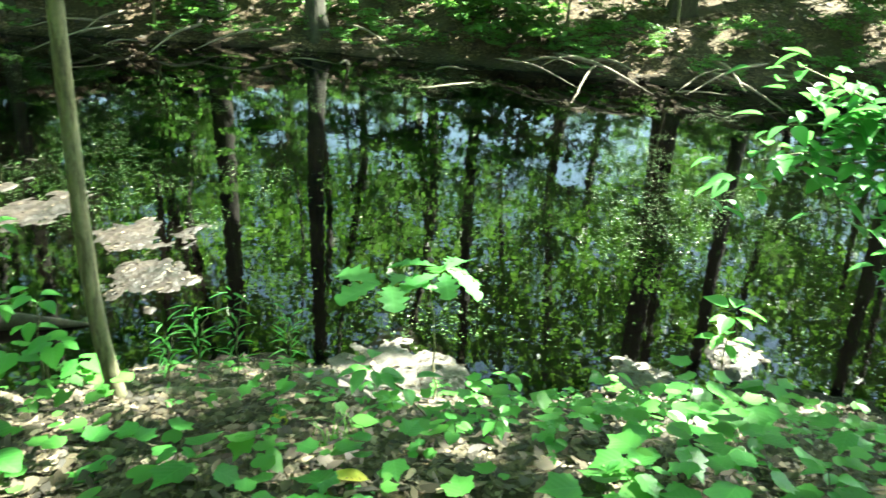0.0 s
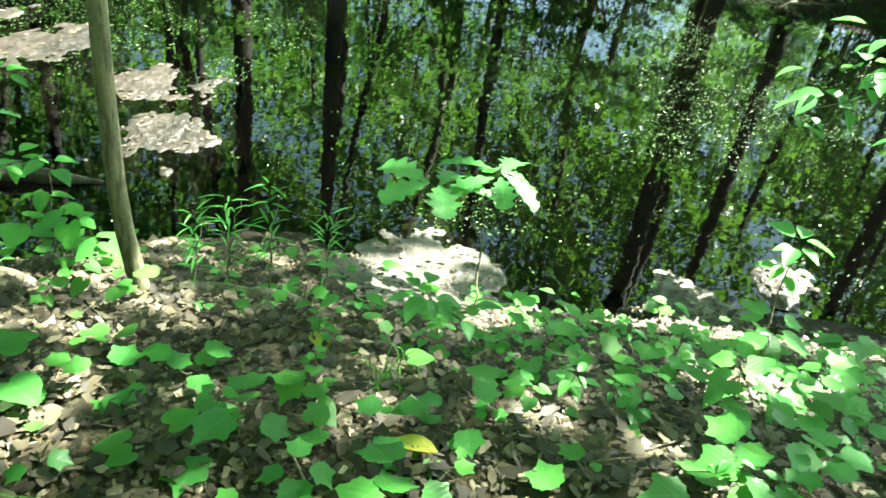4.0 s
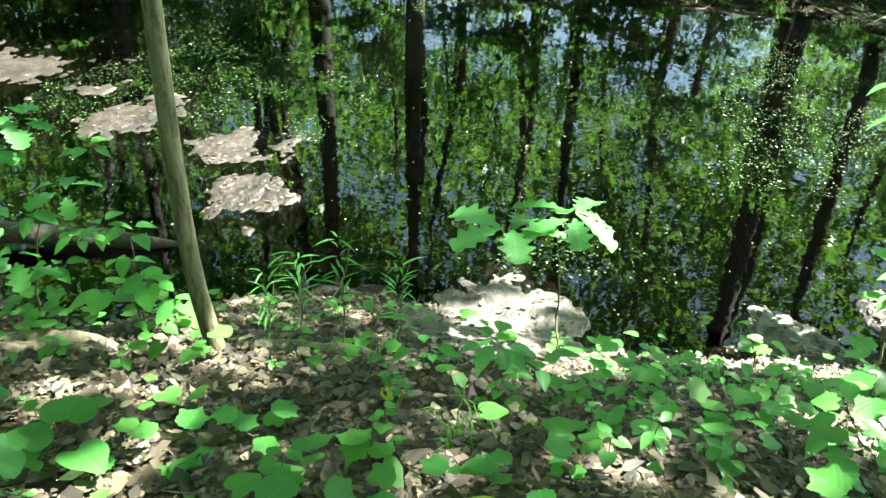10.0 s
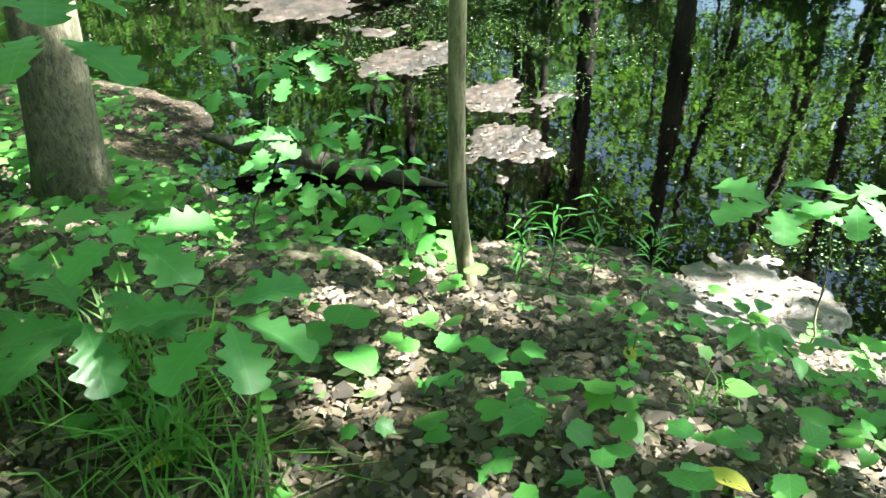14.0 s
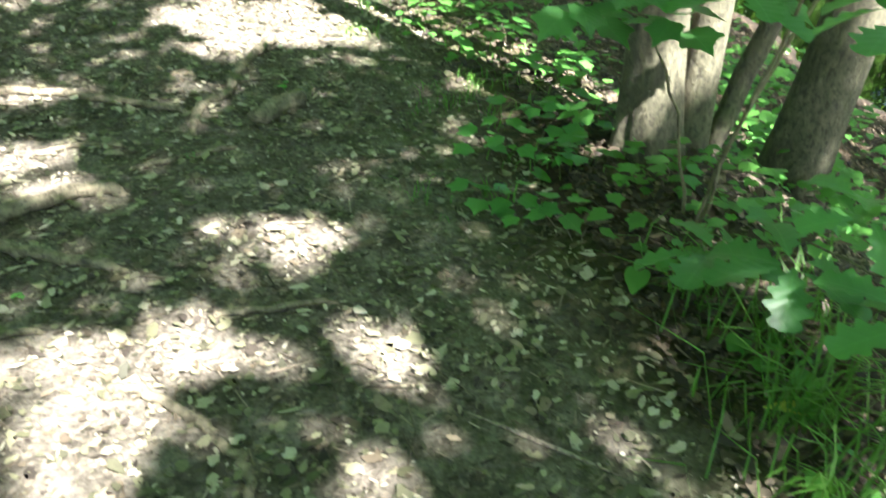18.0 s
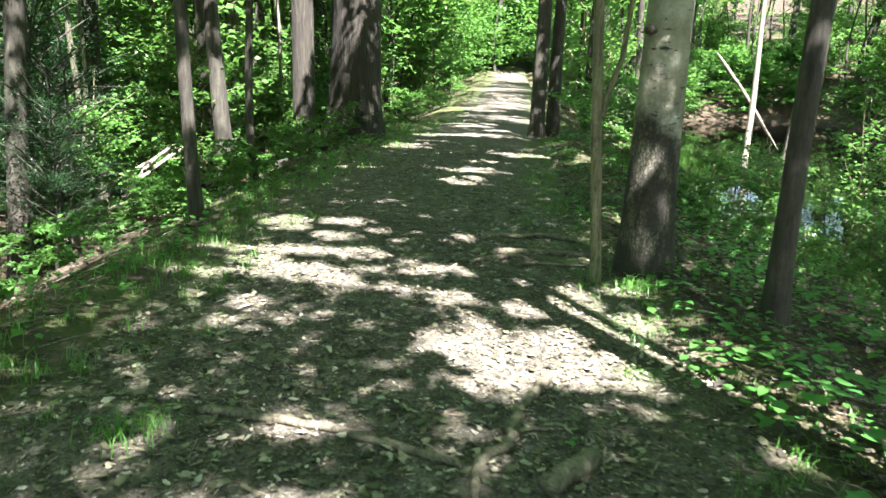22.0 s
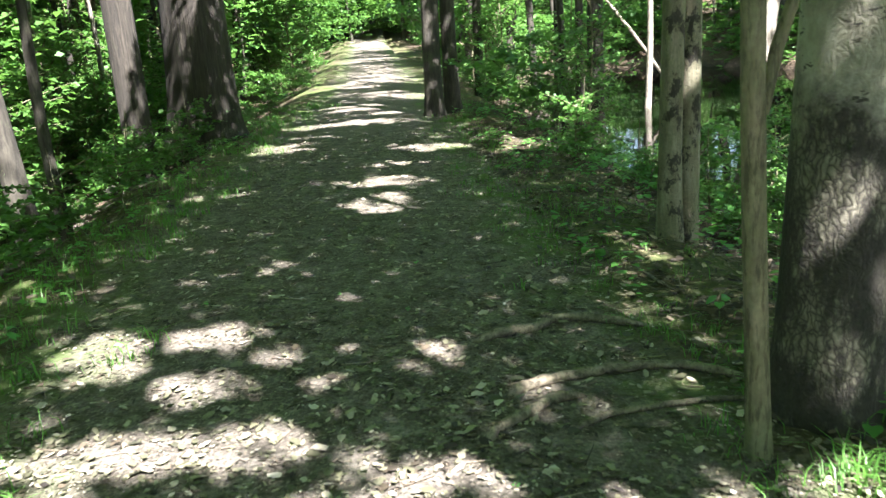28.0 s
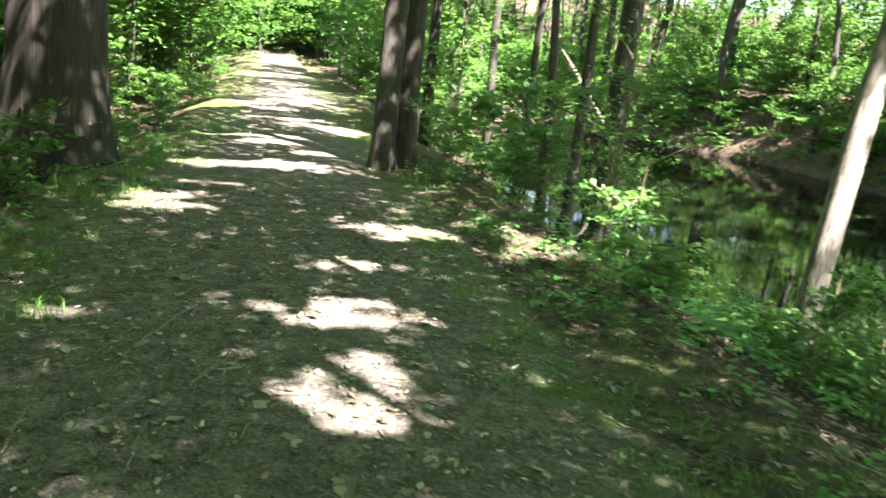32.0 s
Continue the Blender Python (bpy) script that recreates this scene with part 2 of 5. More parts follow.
def leaf_material(name, dark, light, through, rough=0.45, per_object=False, vein=0.0):
    """A thin leaf: gloss and colour on top, light shining through."""
    m, t, p, out = nodes_of(name)
    if per_object:
        r = t.nodes.new("ShaderNodeObjectInfo").outputs["Random"]
    else:
        r = t.nodes.new("ShaderNodeNewGeometry").outputs["Random Per Island"]
    col = ramp(t, r, [(0.0, dark), (0.8, light), (1.0, tuple(min(1, c * 1.25) for c in light))])
    blotch = noise_tex(t, coords(t, world_space=True), 14.0, 3)
    col = mix(t, 0.35, col, ramp(t, blotch, [(0.3, dark), (0.7, light)]))
    if per_object:
        xyz = t.nodes.new("ShaderNodeSeparateXYZ")
        t.links.new(coords(t, world_space=False), xyz.inputs[0])
        side = maths(t, "ABSOLUTE", xyz.outputs[0])
        vein = maths(t, "SINE", maths(t, "MULTIPLY", maths(t, "SUBTRACT", xyz.outputs[1], maths(t, "MULTIPLY", side, 0.9)), 40.0))
        rib = ramp(t, side, [(0.006, (1, 1, 1)), (0.016, (0, 0, 0))])
        lines = mix(t, 1.0, rib, ramp(t, vein, [(0.90, (0, 0, 0)), (1.0, (0.45, 0.45, 0.45))]), "ADD")
        col = mix(t, maths(t, "MULTIPLY", lines, 0.22), col, tuple(min(1, c * 1.9 + 0.03) for c in light))
        bump(t, mix(t, 0.6, vein, blotch), 0.12, 0.006, p)
    t.links.new(col, p.inputs["Base Color"])
    p.inputs["Roughness"].default_value = rough
    p.inputs["Specular IOR Level"].default_value = 0.55 if per_object else 0.4
    tr = t.nodes.new("ShaderNodeBsdfTranslucent")
    t.links.new(mix(t, 0.6, col, through), tr.inputs[0])
    ms = t.nodes.new("ShaderNodeMixShader")
    ms.inputs[0].default_value = 0.42
    t.links.new(p.outputs[0], ms.inputs[1])
    t.links.new(tr.outputs[0], ms.inputs[2])
    t.links.new(ms.outputs[0], out.inputs[0])
    return m


def bark_material(name, dark, light, patch, scale=(9, 9, 1.6), depth=0.02, patch_amount=0.55, rough=0.85):
    m, t, p, out = nodes_of(name)
    v = coords(t, scale, world_space=True)
    n1 = noise_tex(t, v, 1.6, 8, 0.65)
    col = ramp(t, n1, [(0.3, dark), (0.52, tuple((a + b) / 2 for a, b in zip(dark, light))), (0.68, light)])
    n2 = noise_tex(t, coords(t), 2.3, 5, 0.6)
    col = mix(t, ramp(t, n2, [(patch_amount, (0, 0, 0)), (patch_amount + 0.12, (1, 1, 1))]), col, patch)
    n3 = noise_tex(t, coords(t), 45, 3)
    col = mix(t, 0.4, col, ramp(t, n3, [(0.3, (0.3, 0.3, 0.3)), (0.7, (1, 1, 1))]), "MULTIPLY")
    n4 = noise_tex(t, coords(t, tuple(c * 2.3 for c in scale)), 1.5, 5, 0.7)
    col = mix(t, 0.75, col, ramp(t, n4, [(0.40, (0.28, 0.27, 0.25)), (0.50, (1, 1, 1))]), "MULTIPLY")
    t.links.new(col, p.inputs["Base Color"])
    p.inputs["Roughness"].default_value = rough
    bump(t, mix(t, 0.35, n1, n4), 1.0, depth, p)
    return m


def beech_bark():
    """Smooth pale bark above, dark cracked plates with black lichen on the lower trunk."""
    m, t, p, out = nodes_of("beech_bark")
    v = coords(t)
    n1 = noise_tex(t, v, 3.0, 6)
    fine = noise_tex(t, v, 38.0, 5, 0.7)
    pale = ramp(t, n1, [(0.32, (0.17, 0.16, 0.11)), (0.5, (0.27, 0.26, 0.19)), (0.66, (0.42, 0.41, 0.34))])
    scars = noise_tex(t, coords(t, (3.0, 3.0, 7.0)), 2.6, 5, 0.7)
    pale = mix(t, ramp(t, scars, [(0.60, (0, 0, 0)), (0.64, (1, 1, 1))]), pale, (0.035, 0.032, 0.022))
    vo = add(t, "ShaderNodeTexVoronoi", Scale=24.0, Randomness=1.0)
    vo.feature = "DISTANCE_TO_EDGE"
    t.links.new(mix(t, 0.16, coords(t, (2.2, 2.2, 0.8)), noise_col(t, v, 11.0)), vo.inputs["Vector"])
    plates = ramp(t, vo.outputs["Distance"], [(0.0, (0.014, 0.012, 0.009)), (0.05, (0.075, 0.070, 0.048)), (0.16, (0.125, 0.118, 0.082)), (0.4, (0.19, 0.18, 0.13))])
    crust = noise_tex(t, coords(t, (1.6, 1.6, 0.8)), 2.6, 9, 0.78)
    sep = t.nodes.new("ShaderNodeSeparateXYZ")
    t.links.new(coords(t, world_space=False), sep.inputs[0])
    low = maths(t, "MULTIPLY", sep.outputs[2], 0.055)
    black = ramp(t, maths(t, "SUBTRACT", crust, low), [(0.36, (0, 0, 0)), (0.47, (1, 1, 1))])
    plates = mix(t, black, plates, mix(t, 0.7, (0.030, 0.027, 0.019), ramp(t, fine, [(0.3, (0.3, 0.3, 0.3)), (0.6, (1, 1, 1))]), "MULTIPLY"))
    k = ramp(t, divide(t, maths(t, "ADD", maths(t, "MULTIPLY", noise_tex(t, v, 2.4, 6, 0.7), 1.8), sep.outputs[2]), 4.0), [(0.47, (0, 0, 0)), (0.56, (1, 1, 1))])
    col = mix(t, k, plates, pale)
    t.links.new(mix(t, 0.5, col, ramp(t, fine, [(0.3, (0.45, 0.45, 0.45)), (0.65, (1, 1, 1))]), "MULTIPLY"), p.inputs["Base Color"])
    p.inputs["Roughness"].default_value = 0.85
    bump(t, mix(t, 0.5, vo.outputs["Distance"], fine), 0.8, 0.014, p)
    return m


def mottled_bark():
    """Pale olive bark with ragged black lichen blotches and fine vertical cracks."""
    m, t, p, out = nodes_of("mottled_grey_bark")
    v = coords(t)
    n1 = noise_tex(t, coords(t, (9, 9, 2.0)), 1.8, 7, 0.65)
    col = ramp(t, n1, [(0.3, (0.10, 0.095, 0.055)), (0.5, (0.17, 0.16, 0.10)), (0.7, (0.27, 0.26, 0.18))])
    blot = noise_tex(t, coords(t, (1.4, 1.4, 1.0)), 4.6, 9, 0.75)
    col = mix(t, ramp(t, blot, [(0.52, (0, 0, 0)), (0.56, (0.95, 0.95, 0.95))]), col, (0.022, 0.020, 0.014))
    fine = noise_tex(t, v, 50.0, 4, 0.7)
    t.links.new(mix(t, 0.5, col, ramp(t, fine, [(0.3, (0.4, 0.4, 0.4)), (0.65, (1, 1, 1))]), "MULTIPLY"), p.inputs["Base Color"])
    p.inputs["Roughness"].default_value = 0.88
    bump(t, mix(t, 0.5, n1, fine), 1.0, 0.02, p)
    return m


def divide(t, a, b):
    n = t.nodes.new("ShaderNodeMath")
    n.operation = "DIVIDE"
    t.links.new(a, n.inputs[0])
    n.inputs[1].default_value = b
    return n.outputs[0]


BARK_DARK = bark_material("dark_bark", (0.016, 0.014, 0.009), (0.075, 0.068, 0.048), (0.06, 0.075, 0.036), depth=0.03, patch_amount=0.62)
BARK_OAK = bark_material("furrowed_oak_bark", (0.010, 0.008, 0.006), (0.070, 0.060, 0.042), (0.055, 0.062, 0.036), (16, 16, 1.1), 0.06, 0.66)
BARK_GREY = bark_material("grey_cracked_bark", (0.045, 0.044, 0.025), (0.145, 0.138, 0.085), (0.070, 0.088, 0.038), (14, 14, 8), 0.022, 0.54)
BARK_BEECH = beech_bark()
BARK_MOTTLED = mottled_bark()
BARK_PALE = bark_material("pale_bark", (0.13, 0.115, 0.085), (0.34, 0.31, 0.255), (0.14, 0.12, 0.09), (10, 10, 1.3), 0.012, 0.6)
BARK_SAPLING = bark_material("olive_sapling_bark", (0.095, 0.088, 0.045), (0.22, 0.205, 0.12), (0.15, 0.155, 0.085), (14, 14, 2.5), 0.008, 0.55)
WOOD_DEAD = bark_material("dead_wood", (0.09, 0.075, 0.055), (0.30, 0.26, 0.20), (0.12, 0.12, 0.08), (20, 20, 20), 0.008, 0.6)
ROOT_BARK = bark_material("worn_root_bark", (0.075, 0.064, 0.042), (0.26, 0.225, 0.155), (0.13, 0.14, 0.075), (12, 12, 12), 0.008, 0.62)

LEAF_CANOPY = leaf_material("canopy_leaf", (0.034, 0.105, 0.014), (0.085, 0.220, 0.030), (0.27, 0.55, 0.07))
LEAF_UNDER = leaf_material("understory_leaf", (0.034, 0.095, 0.020), (0.085, 0.20, 0.045), (0.17, 0.36, 0.06))
LEAF_OAK = leaf_material("oak_leaf", (0.038, 0.135, 0.038), (0.080, 0.230, 0.065), (0.12, 0.42, 0.07), 0.4, True)
LEAF_HEART = leaf_material("seedling_leaf", (0.030, 0.135, 0.028), (0.088, 0.270, 0.055), (0.15, 0.48, 0.08), 0.34, True)
LEAF_YELLOW = leaf_material("yellowed_leaf", (0.34, 0.36, 0.05), (0.52, 0.50, 0.09), (0.55, 0.55, 0.08), 0.5, True)
LEAF_COVER = leaf_material("ground_cover_leaf", (0.034, 0.130, 0.024), (0.090, 0.25, 0.048), (0.16, 0.44, 0.06), 0.5)
LEAF_NEEDLE = leaf_material("hemlock_needle", (0.014, 0.042, 0.018), (0.034, 0.085, 0.034), (0.05, 0.13, 0.04))
GRASS = leaf_material("grass_blade", (0.045, 0.13, 0.020), (0.10, 0.24, 0.045), (0.16, 0.38, 0.05))
STEM_GREEN = bark_material("green_stem", (0.07, 0.10, 0.03), (0.14, 0.17, 0.06), (0.16, 0.12, 0.07), (20, 20, 20), 0.002, 0.6, 0.6)


def litter_material():
    m, t, p, out = nodes_of("dead_leaf")
    r = t.nodes.new("ShaderNodeNewGeometry").outputs["Random Per Island"]
    col = ramp(t, r, [(0.0, (0.014, 0.010, 0.007)), (0.4, (0.038, 0.029, 0.018)), (0.72, (0.085, 0.067, 0.042)), (0.92, (0.16, 0.125, 0.086)), (1.0, (0.32, 0.26, 0.19))])
    n = noise_tex(t, coords(t), 60, 3)
    col = mix(t, 0.5, col, ramp(t, n, [(0.3, (0.45, 0.42, 0.38)), (0.7, (1, 1, 1))]), "MULTIPLY")
    t.links.new(col, p.inputs["Base Color"])
    p.inputs["Roughness"].default_value = 0.75
    return m


DEAD_LEAF = litter_material()


def chip_material():
    m, t, p, out = nodes_of("wood_chip")
    r = t.nodes.new("ShaderNodeNewGeometry").outputs["Random Per Island"]
    col = ramp(t, r, [(0.0, (0.03, 0.024, 0.016)), (0.5, (0.09, 0.072, 0.05)), (0.85, (0.20, 0.165, 0.12)), (1.0, (0.34, 0.29, 0.22))])
    t.links.new(col, p.inputs["Base Color"])
    p.inputs["Roughness"].default_value = 0.85
    return m


CHIP = chip_material()


def old_leaf_material():
    m, t, p, out = nodes_of("faded_leaf")
    r = t.nodes.new("ShaderNodeNewGeometry").outputs["Random Per Island"]
    col = ramp(t, r, [(0.0, (0.026, 0.026, 0.014)), (0.3, (0.095, 0.094, 0.052)), (0.65, (0.21, 0.200, 0.126)), (0.9, (0.32, 0.295, 0.225)), (1.0, (0.45, 0.41, 0.345))])
    n = noise_tex(t, coords(t), 70, 3)
    t.links.new(mix(t, 0.5, col, ramp(t, n, [(0.3, (0.5, 0.5, 0.45)), (0.7, (1, 1, 1))]), "MULTIPLY"), p.inputs["Base Color"])
    p.inputs["Roughness"].default_value = 0.7
    return m


OLD_LEAF = old_leaf_material()


def ground_material():
    m, t, p, out = nodes_of("forest_ground")
    at = t.nodes.new("ShaderNodeAttribute")
    at.attribute_name = "tread"
    v = coords(t)
    vo = add(t, "ShaderNodeTexVoronoi", Scale=30.0, Randomness=1.0)
    warp = mix(t, 0.12, v, noise_col(t, v, 9.0))
    t.links.new(warp, vo.inputs["Vector"])
    cell = t.nodes.new("ShaderNodeSeparateColor")
    t.links.new(vo.outputs["Color"], cell.inputs[0])
    litter = ramp(t, cell.outputs[0], [(0.0, (0.02, 0.015, 0.010)), (0.5, (0.05, 0.036, 0.024)), (0.85, (0.10, 0.072, 0.046)), (1.0, (0.20, 0.15, 0.10))])
    big = noise_tex(t, v, 1.3, 5)
    litter = mix(t, ramp(t, big, [(0.45, (0, 0, 0)), (0.62, (0.8, 0.8, 0.8))]), litter, (0.055, 0.045, 0.030))
    n1 = noise_tex(t, v, 7.0, 9, 0.7)
    n2 = noise_tex(t, v, 48.0, 6, 0.75)
    dirt = ramp(t, n1, [(0.26, (0.048, 0.043, 0.033)), (0.45, (0.120, 0.107, 0.085)), (0.6, (0.21, 0.189, 0.156)), (0.78, (0.36, 0.328, 0.282))])
    dirt = mix(t, 0.8, dirt, ramp(t, n2, [(0.34, (0.18, 0.17, 0.16)), (0.60, (1, 1, 1))]), "MULTIPLY")
    chips = add(t, "ShaderNodeTexVoronoi", Scale=85.0, Randomness=1.0)
    t.links.new(mix(t, 0.02, v, noise_col(t, v, 30.0)), chips.inputs["Vector"])
    sep = t.nodes.new("ShaderNodeSeparateColor")
    t.links.new(chips.outputs["Color"], sep.inputs[0])
    dirt = mix(t, ramp(t, sep.outputs[1], [(0.86, (0, 0, 0)), (0.9, (0.5, 0.5, 0.5))]), dirt, (0.24, 0.205, 0.155))
    moss = noise_tex(t, v, 2.1, 4)
    edge = t.nodes.new("ShaderNodeAttribute")
    edge.attribute_name = "moss"
    green = t.nodes.new("ShaderNodeMath")
    green.operation = "MULTIPLY"
    t.links.new(ramp(t, moss, [(0.40, (0, 0, 0)), (0.60, (1, 1, 1))]), green.inputs[0])
    t.links.new(edge.outputs["Fac"], green.inputs[1])
    both = mix(t, at.outputs["Fac"], litter, dirt)
    both = mix(t, green.outputs[0], both, (0.075, 0.115, 0.030))
    # near-black wet bed; its colour also stands in for light lost in deep water
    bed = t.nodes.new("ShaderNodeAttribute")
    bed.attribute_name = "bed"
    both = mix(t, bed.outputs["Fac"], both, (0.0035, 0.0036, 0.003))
    t.links.new(both, p.inputs["Base Color"])
    p.inputs["Roughness"].default_value = 0.9
    p.inputs["Specular IOR Level"].default_value = 0.2
    hgt = mix(t, 0.5, n2, vo.outputs["Distance"])
    bump(t, hgt, 1.0, 0.035, p)
    return m


def water_material():
    """Clear tea-brown water: a sharp reflection over a dimmed view of the bed."""
    m, t, p, out = nodes_of("pond_water")
    t.nodes.remove(p)
    v = coords(t)
    w1 = noise_tex(t, v, 1.1, 2)
    w2 = noise_tex(t, v, 5.0, 2)
    b = add(t, "ShaderNodeBump", Strength=0.10, Distance=0.03)
    t.links.new(mix(t, 0.3, w1, w2), b.inputs["Height"])
    gloss = add(t, "ShaderNodeBsdfGlossy", Roughness=0.012)
    clear = t.nodes.new("ShaderNodeBsdfTransparent")
    clear.inputs[0].default_value = (0.15, 0.145, 0.13, 1)
    fres = add(t, "ShaderNodeFresnel", IOR=1.48)
    ms = t.nodes.new("ShaderNodeMixShader")
    t.links.new(b.outputs[0], gloss.inputs["Normal"])
    t.links.new(b.outputs[0], fres.inputs["Normal"])
    t.links.new(fres.outputs[0], ms.inputs[0])
    t.links.new(clear.outputs[0], ms.inputs[1])
    t.links.new(gloss.outputs[0], ms.inputs[2])
    t.links.new(ms.outputs[0], out.inputs[0])
    return m


GROUND = ground_material()
WATER_MAT = water_material()

# ---------------------------------------------------------------- ground and pond
def build_ground():
    xs = np.concatenate([np.linspace(-260, -40, 14), np.linspace(-36, -8, 36), np.arange(-7.4, -4, 0.2), np.arange(-4, 5.2, 0.075),
                         np.arange(5.3, 20, 0.3), np.linspace(20.5, 46, 32), np.linspace(56, 260, 12)])
    ys = np.concatenate([np.linspace(-260, -40, 12), np.linspace(-34, -5, 26), np.arange(-4.6, -1.5, 0.15), np.arange(-1.5, 16, 0.08),
                         np.arange(16, 26, 0.16), np.arange(26.3, 62, 0.6), np.linspace(64, 300, 26)])
    X, Y = np.meshgrid(xs, ys, indexing="ij")
    Z = height(X, Y)
    v = np.stack([X, Y, Z], -1).reshape(-1, 3)
    nx, ny = len(xs), len(ys)
    i, j = np.meshgrid(np.arange(nx - 1), np.arange(ny - 1), indexing="ij")
    f = np.stack([i * ny + j, (i + 1) * ny + j, (i + 1) * ny + j + 1, i * ny + j + 1], -1).reshape(-1, 4)
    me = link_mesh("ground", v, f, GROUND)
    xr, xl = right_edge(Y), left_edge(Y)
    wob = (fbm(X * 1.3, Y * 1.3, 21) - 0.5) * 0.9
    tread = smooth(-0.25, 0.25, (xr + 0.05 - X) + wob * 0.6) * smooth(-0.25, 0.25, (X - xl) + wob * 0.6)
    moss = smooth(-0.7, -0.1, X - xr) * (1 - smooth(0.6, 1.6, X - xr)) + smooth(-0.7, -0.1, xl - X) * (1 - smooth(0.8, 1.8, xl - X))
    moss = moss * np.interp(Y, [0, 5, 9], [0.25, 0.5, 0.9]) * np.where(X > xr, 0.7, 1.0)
    # mask for that blackening, from just above the waterline down
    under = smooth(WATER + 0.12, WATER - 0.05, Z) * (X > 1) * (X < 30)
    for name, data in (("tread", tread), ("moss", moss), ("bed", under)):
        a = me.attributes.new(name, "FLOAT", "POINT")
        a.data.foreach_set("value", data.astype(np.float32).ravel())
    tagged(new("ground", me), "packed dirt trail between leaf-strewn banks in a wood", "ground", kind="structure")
    w = link_mesh("water", [(1.2, -26, WATER), (34, -26, WATER), (34, 56, WATER), (1.2, 56, WATER)], [(0, 1, 2, 3)], WATER_MAT, False)
    tagged(new("water", w), "still dark pond water with floating leaf specks", "water", kind="structure")


build_ground()

# ---------------------------------------------------------------- sun flecks: gaps in the leaf roof
NEAR_GAPS = [(-0.53, 2.80, 0.20, 0.12), (-0.25, 2.1, 0.13, 0.12), (-0.22, 1.8, 0.1, 0.1), (-0.62, 5.15, 0.62, 0.5), (-1.02, 2.24, 0.24, 0.11), (-0.76, 2.27, 0.16, 0.1), (-0.95, 1.9, 0.16, 0.14), (-0.26, 2.21, 0.13, 0.1), (-2.23, 7.38, 0.3, 0.12), (-1.52, 3.5, 0.13, 0.14),
             (-1.3, 3.2, 0.1, 0.1), (-2.15, 6.72, 0.42, 0.26), (-0.05, 5.75, 0.45, 0.4), (0.1, 6.08, 0.32, 0.14), (-2.13, 8.5, 0.2, 0.2), (-2.9, 8.55, 0.25, 0.25),
             (-2.36, 5.9, 0.14, 0.18), (-2.45, 5.5, 0.14, 0.1), (-1.95, 5.65, 0.17, 0.1), (-1.12, 8.05, 0.11, 0.16), (-0.75, 7.5, 0.13, 0.11),
             (-2.24, 8.0, 0.15, 0.17), (-1.6, 7.95, 0.12, 0.1), (-1.86, 8.2, 0.18, 0.12), (-2.5, 7.4, 0.4, 0.2), (-2.0, 7.3, 0.22, 0.18), (-1.32, 6.95, 0.27, 0.15),
             (-0.32, 5.5, 0.33, 0.36), (0.02, 5.2, 0.2, 0.26), (-0.5, 6.05, 0.3, 0.16), (-1.85, 6.4, 0.22, 0.1), (-1.2, 6.3, 0.22, 0.1), (-1.43, 6.88, 0.2, 0.1), (-1.0, 6.1, 0.12, 0.1),
             (-2.81, 6.64, 0.2, 0.1), (-1.75, 6.83, 0.2, 0.12), (-2.67, 7.05, 0.25, 0.14), (-2.73, 8.3, 0.15, 0.1), (-2.38, 8.58, 0.15, 0.1), (-2.1, 9.82, 0.12, 0.1), (-1.64, 4.11, 0.09, 0.06)]
FAR_GAPS = [(-1.46, 11.75, 0.17, 0.14), (-1.07, 12.0, 0.2, 0.2), (-1.18, 12.75, 0.3, 0.15), (-1.0, 14.0, 0.45, 0.17), (-1.2, 18.8, 0.9, 0.4), (-2.12, 18.7, 0.6, 0.3), (-0.73, 20.3, 0.6, 0.2), (-2.59, 16.3, 0.45, 0.25), (-0.14, 15.25, 0.25, 0.12), (-0.45, 15.2, 0.25, 0.3),
            (-2.5, 15.9, 0.4, 0.2), (0.87, 14.95, 0.6, 0.5), (-1.1, 13.0, 0.5, 0.1), (-0.6, 32.5, 0.9, 0.45), (-1.4, 21.4, 0.6, 0.3), (-1.2, 11.5, 0.2, 0.2),
            (-0.8, 26, 0.8, 0.3), (-0.4, 42, 1.0, 0.6), (-0.2, 55, 1.8, 2.5), (3.85, 0.9, 0.42, 0.34), (3.25, 0.75, 0.4, 0.3), (4.15, 0.7, 0.2, 0.16), (3.6, 0.2, 0.12, 0.1), (3.75, -0.68, 0.25, 0.15), (5.05, 2.85, 0.6, 0.32), (6.0, 4.3, 0.8, 0.5), (6.3, 4.9, 1.0, 0.6), (7.3, 6.6, 0.8, 0.45), (5.8, 3.4, 0.5, 0.25), (7.5, 4.6, 0.5, 0.3), (6.8, 7.4, 0.9, 0.5)]
BANK_GAPS = [(1.73, 1.99, 0.14, 0.07), (1.9, 1.81, 0.1, 0.09), (1.65, 0.33, 0.08, 0.06), (1.5, 0.0, 0.1, 0.06), (1.23, 1.59, 0.12, 0.1), (1.54, 1.58, 0.08, 0.07),
             (1.05, 1.8, 0.06, 0.06), (1.07, 2.22, 0.1, 0.12), (2.2, 1.75, 0.22, 0.2), (3.0, 0.45, 0.25, 0.25), (5.75, 3.13, 0.5, 0.25), (6.27, 3.45, 0.6, 0.16), (7.1, 3.86, 0.9, 0.25), (7.0, 6.2, 1.2, 0.5), (4.55, -1.41, 0.12, 0.06), (4.22, -2.65, 0.2, 0.15), (2.0, 4.4, 0.2, 0.25), (0.58, 4.45, 0.13, 0.7), (0.15, 6.66, 0.16, 0.12), (3.0, 12.5, 0.6, 0.6), (2.5, 10.3, 0.4, 0.4), (2.9, 8.2, 0.35, 0.3), (3.1, 14.6, 0.5, 0.5)]


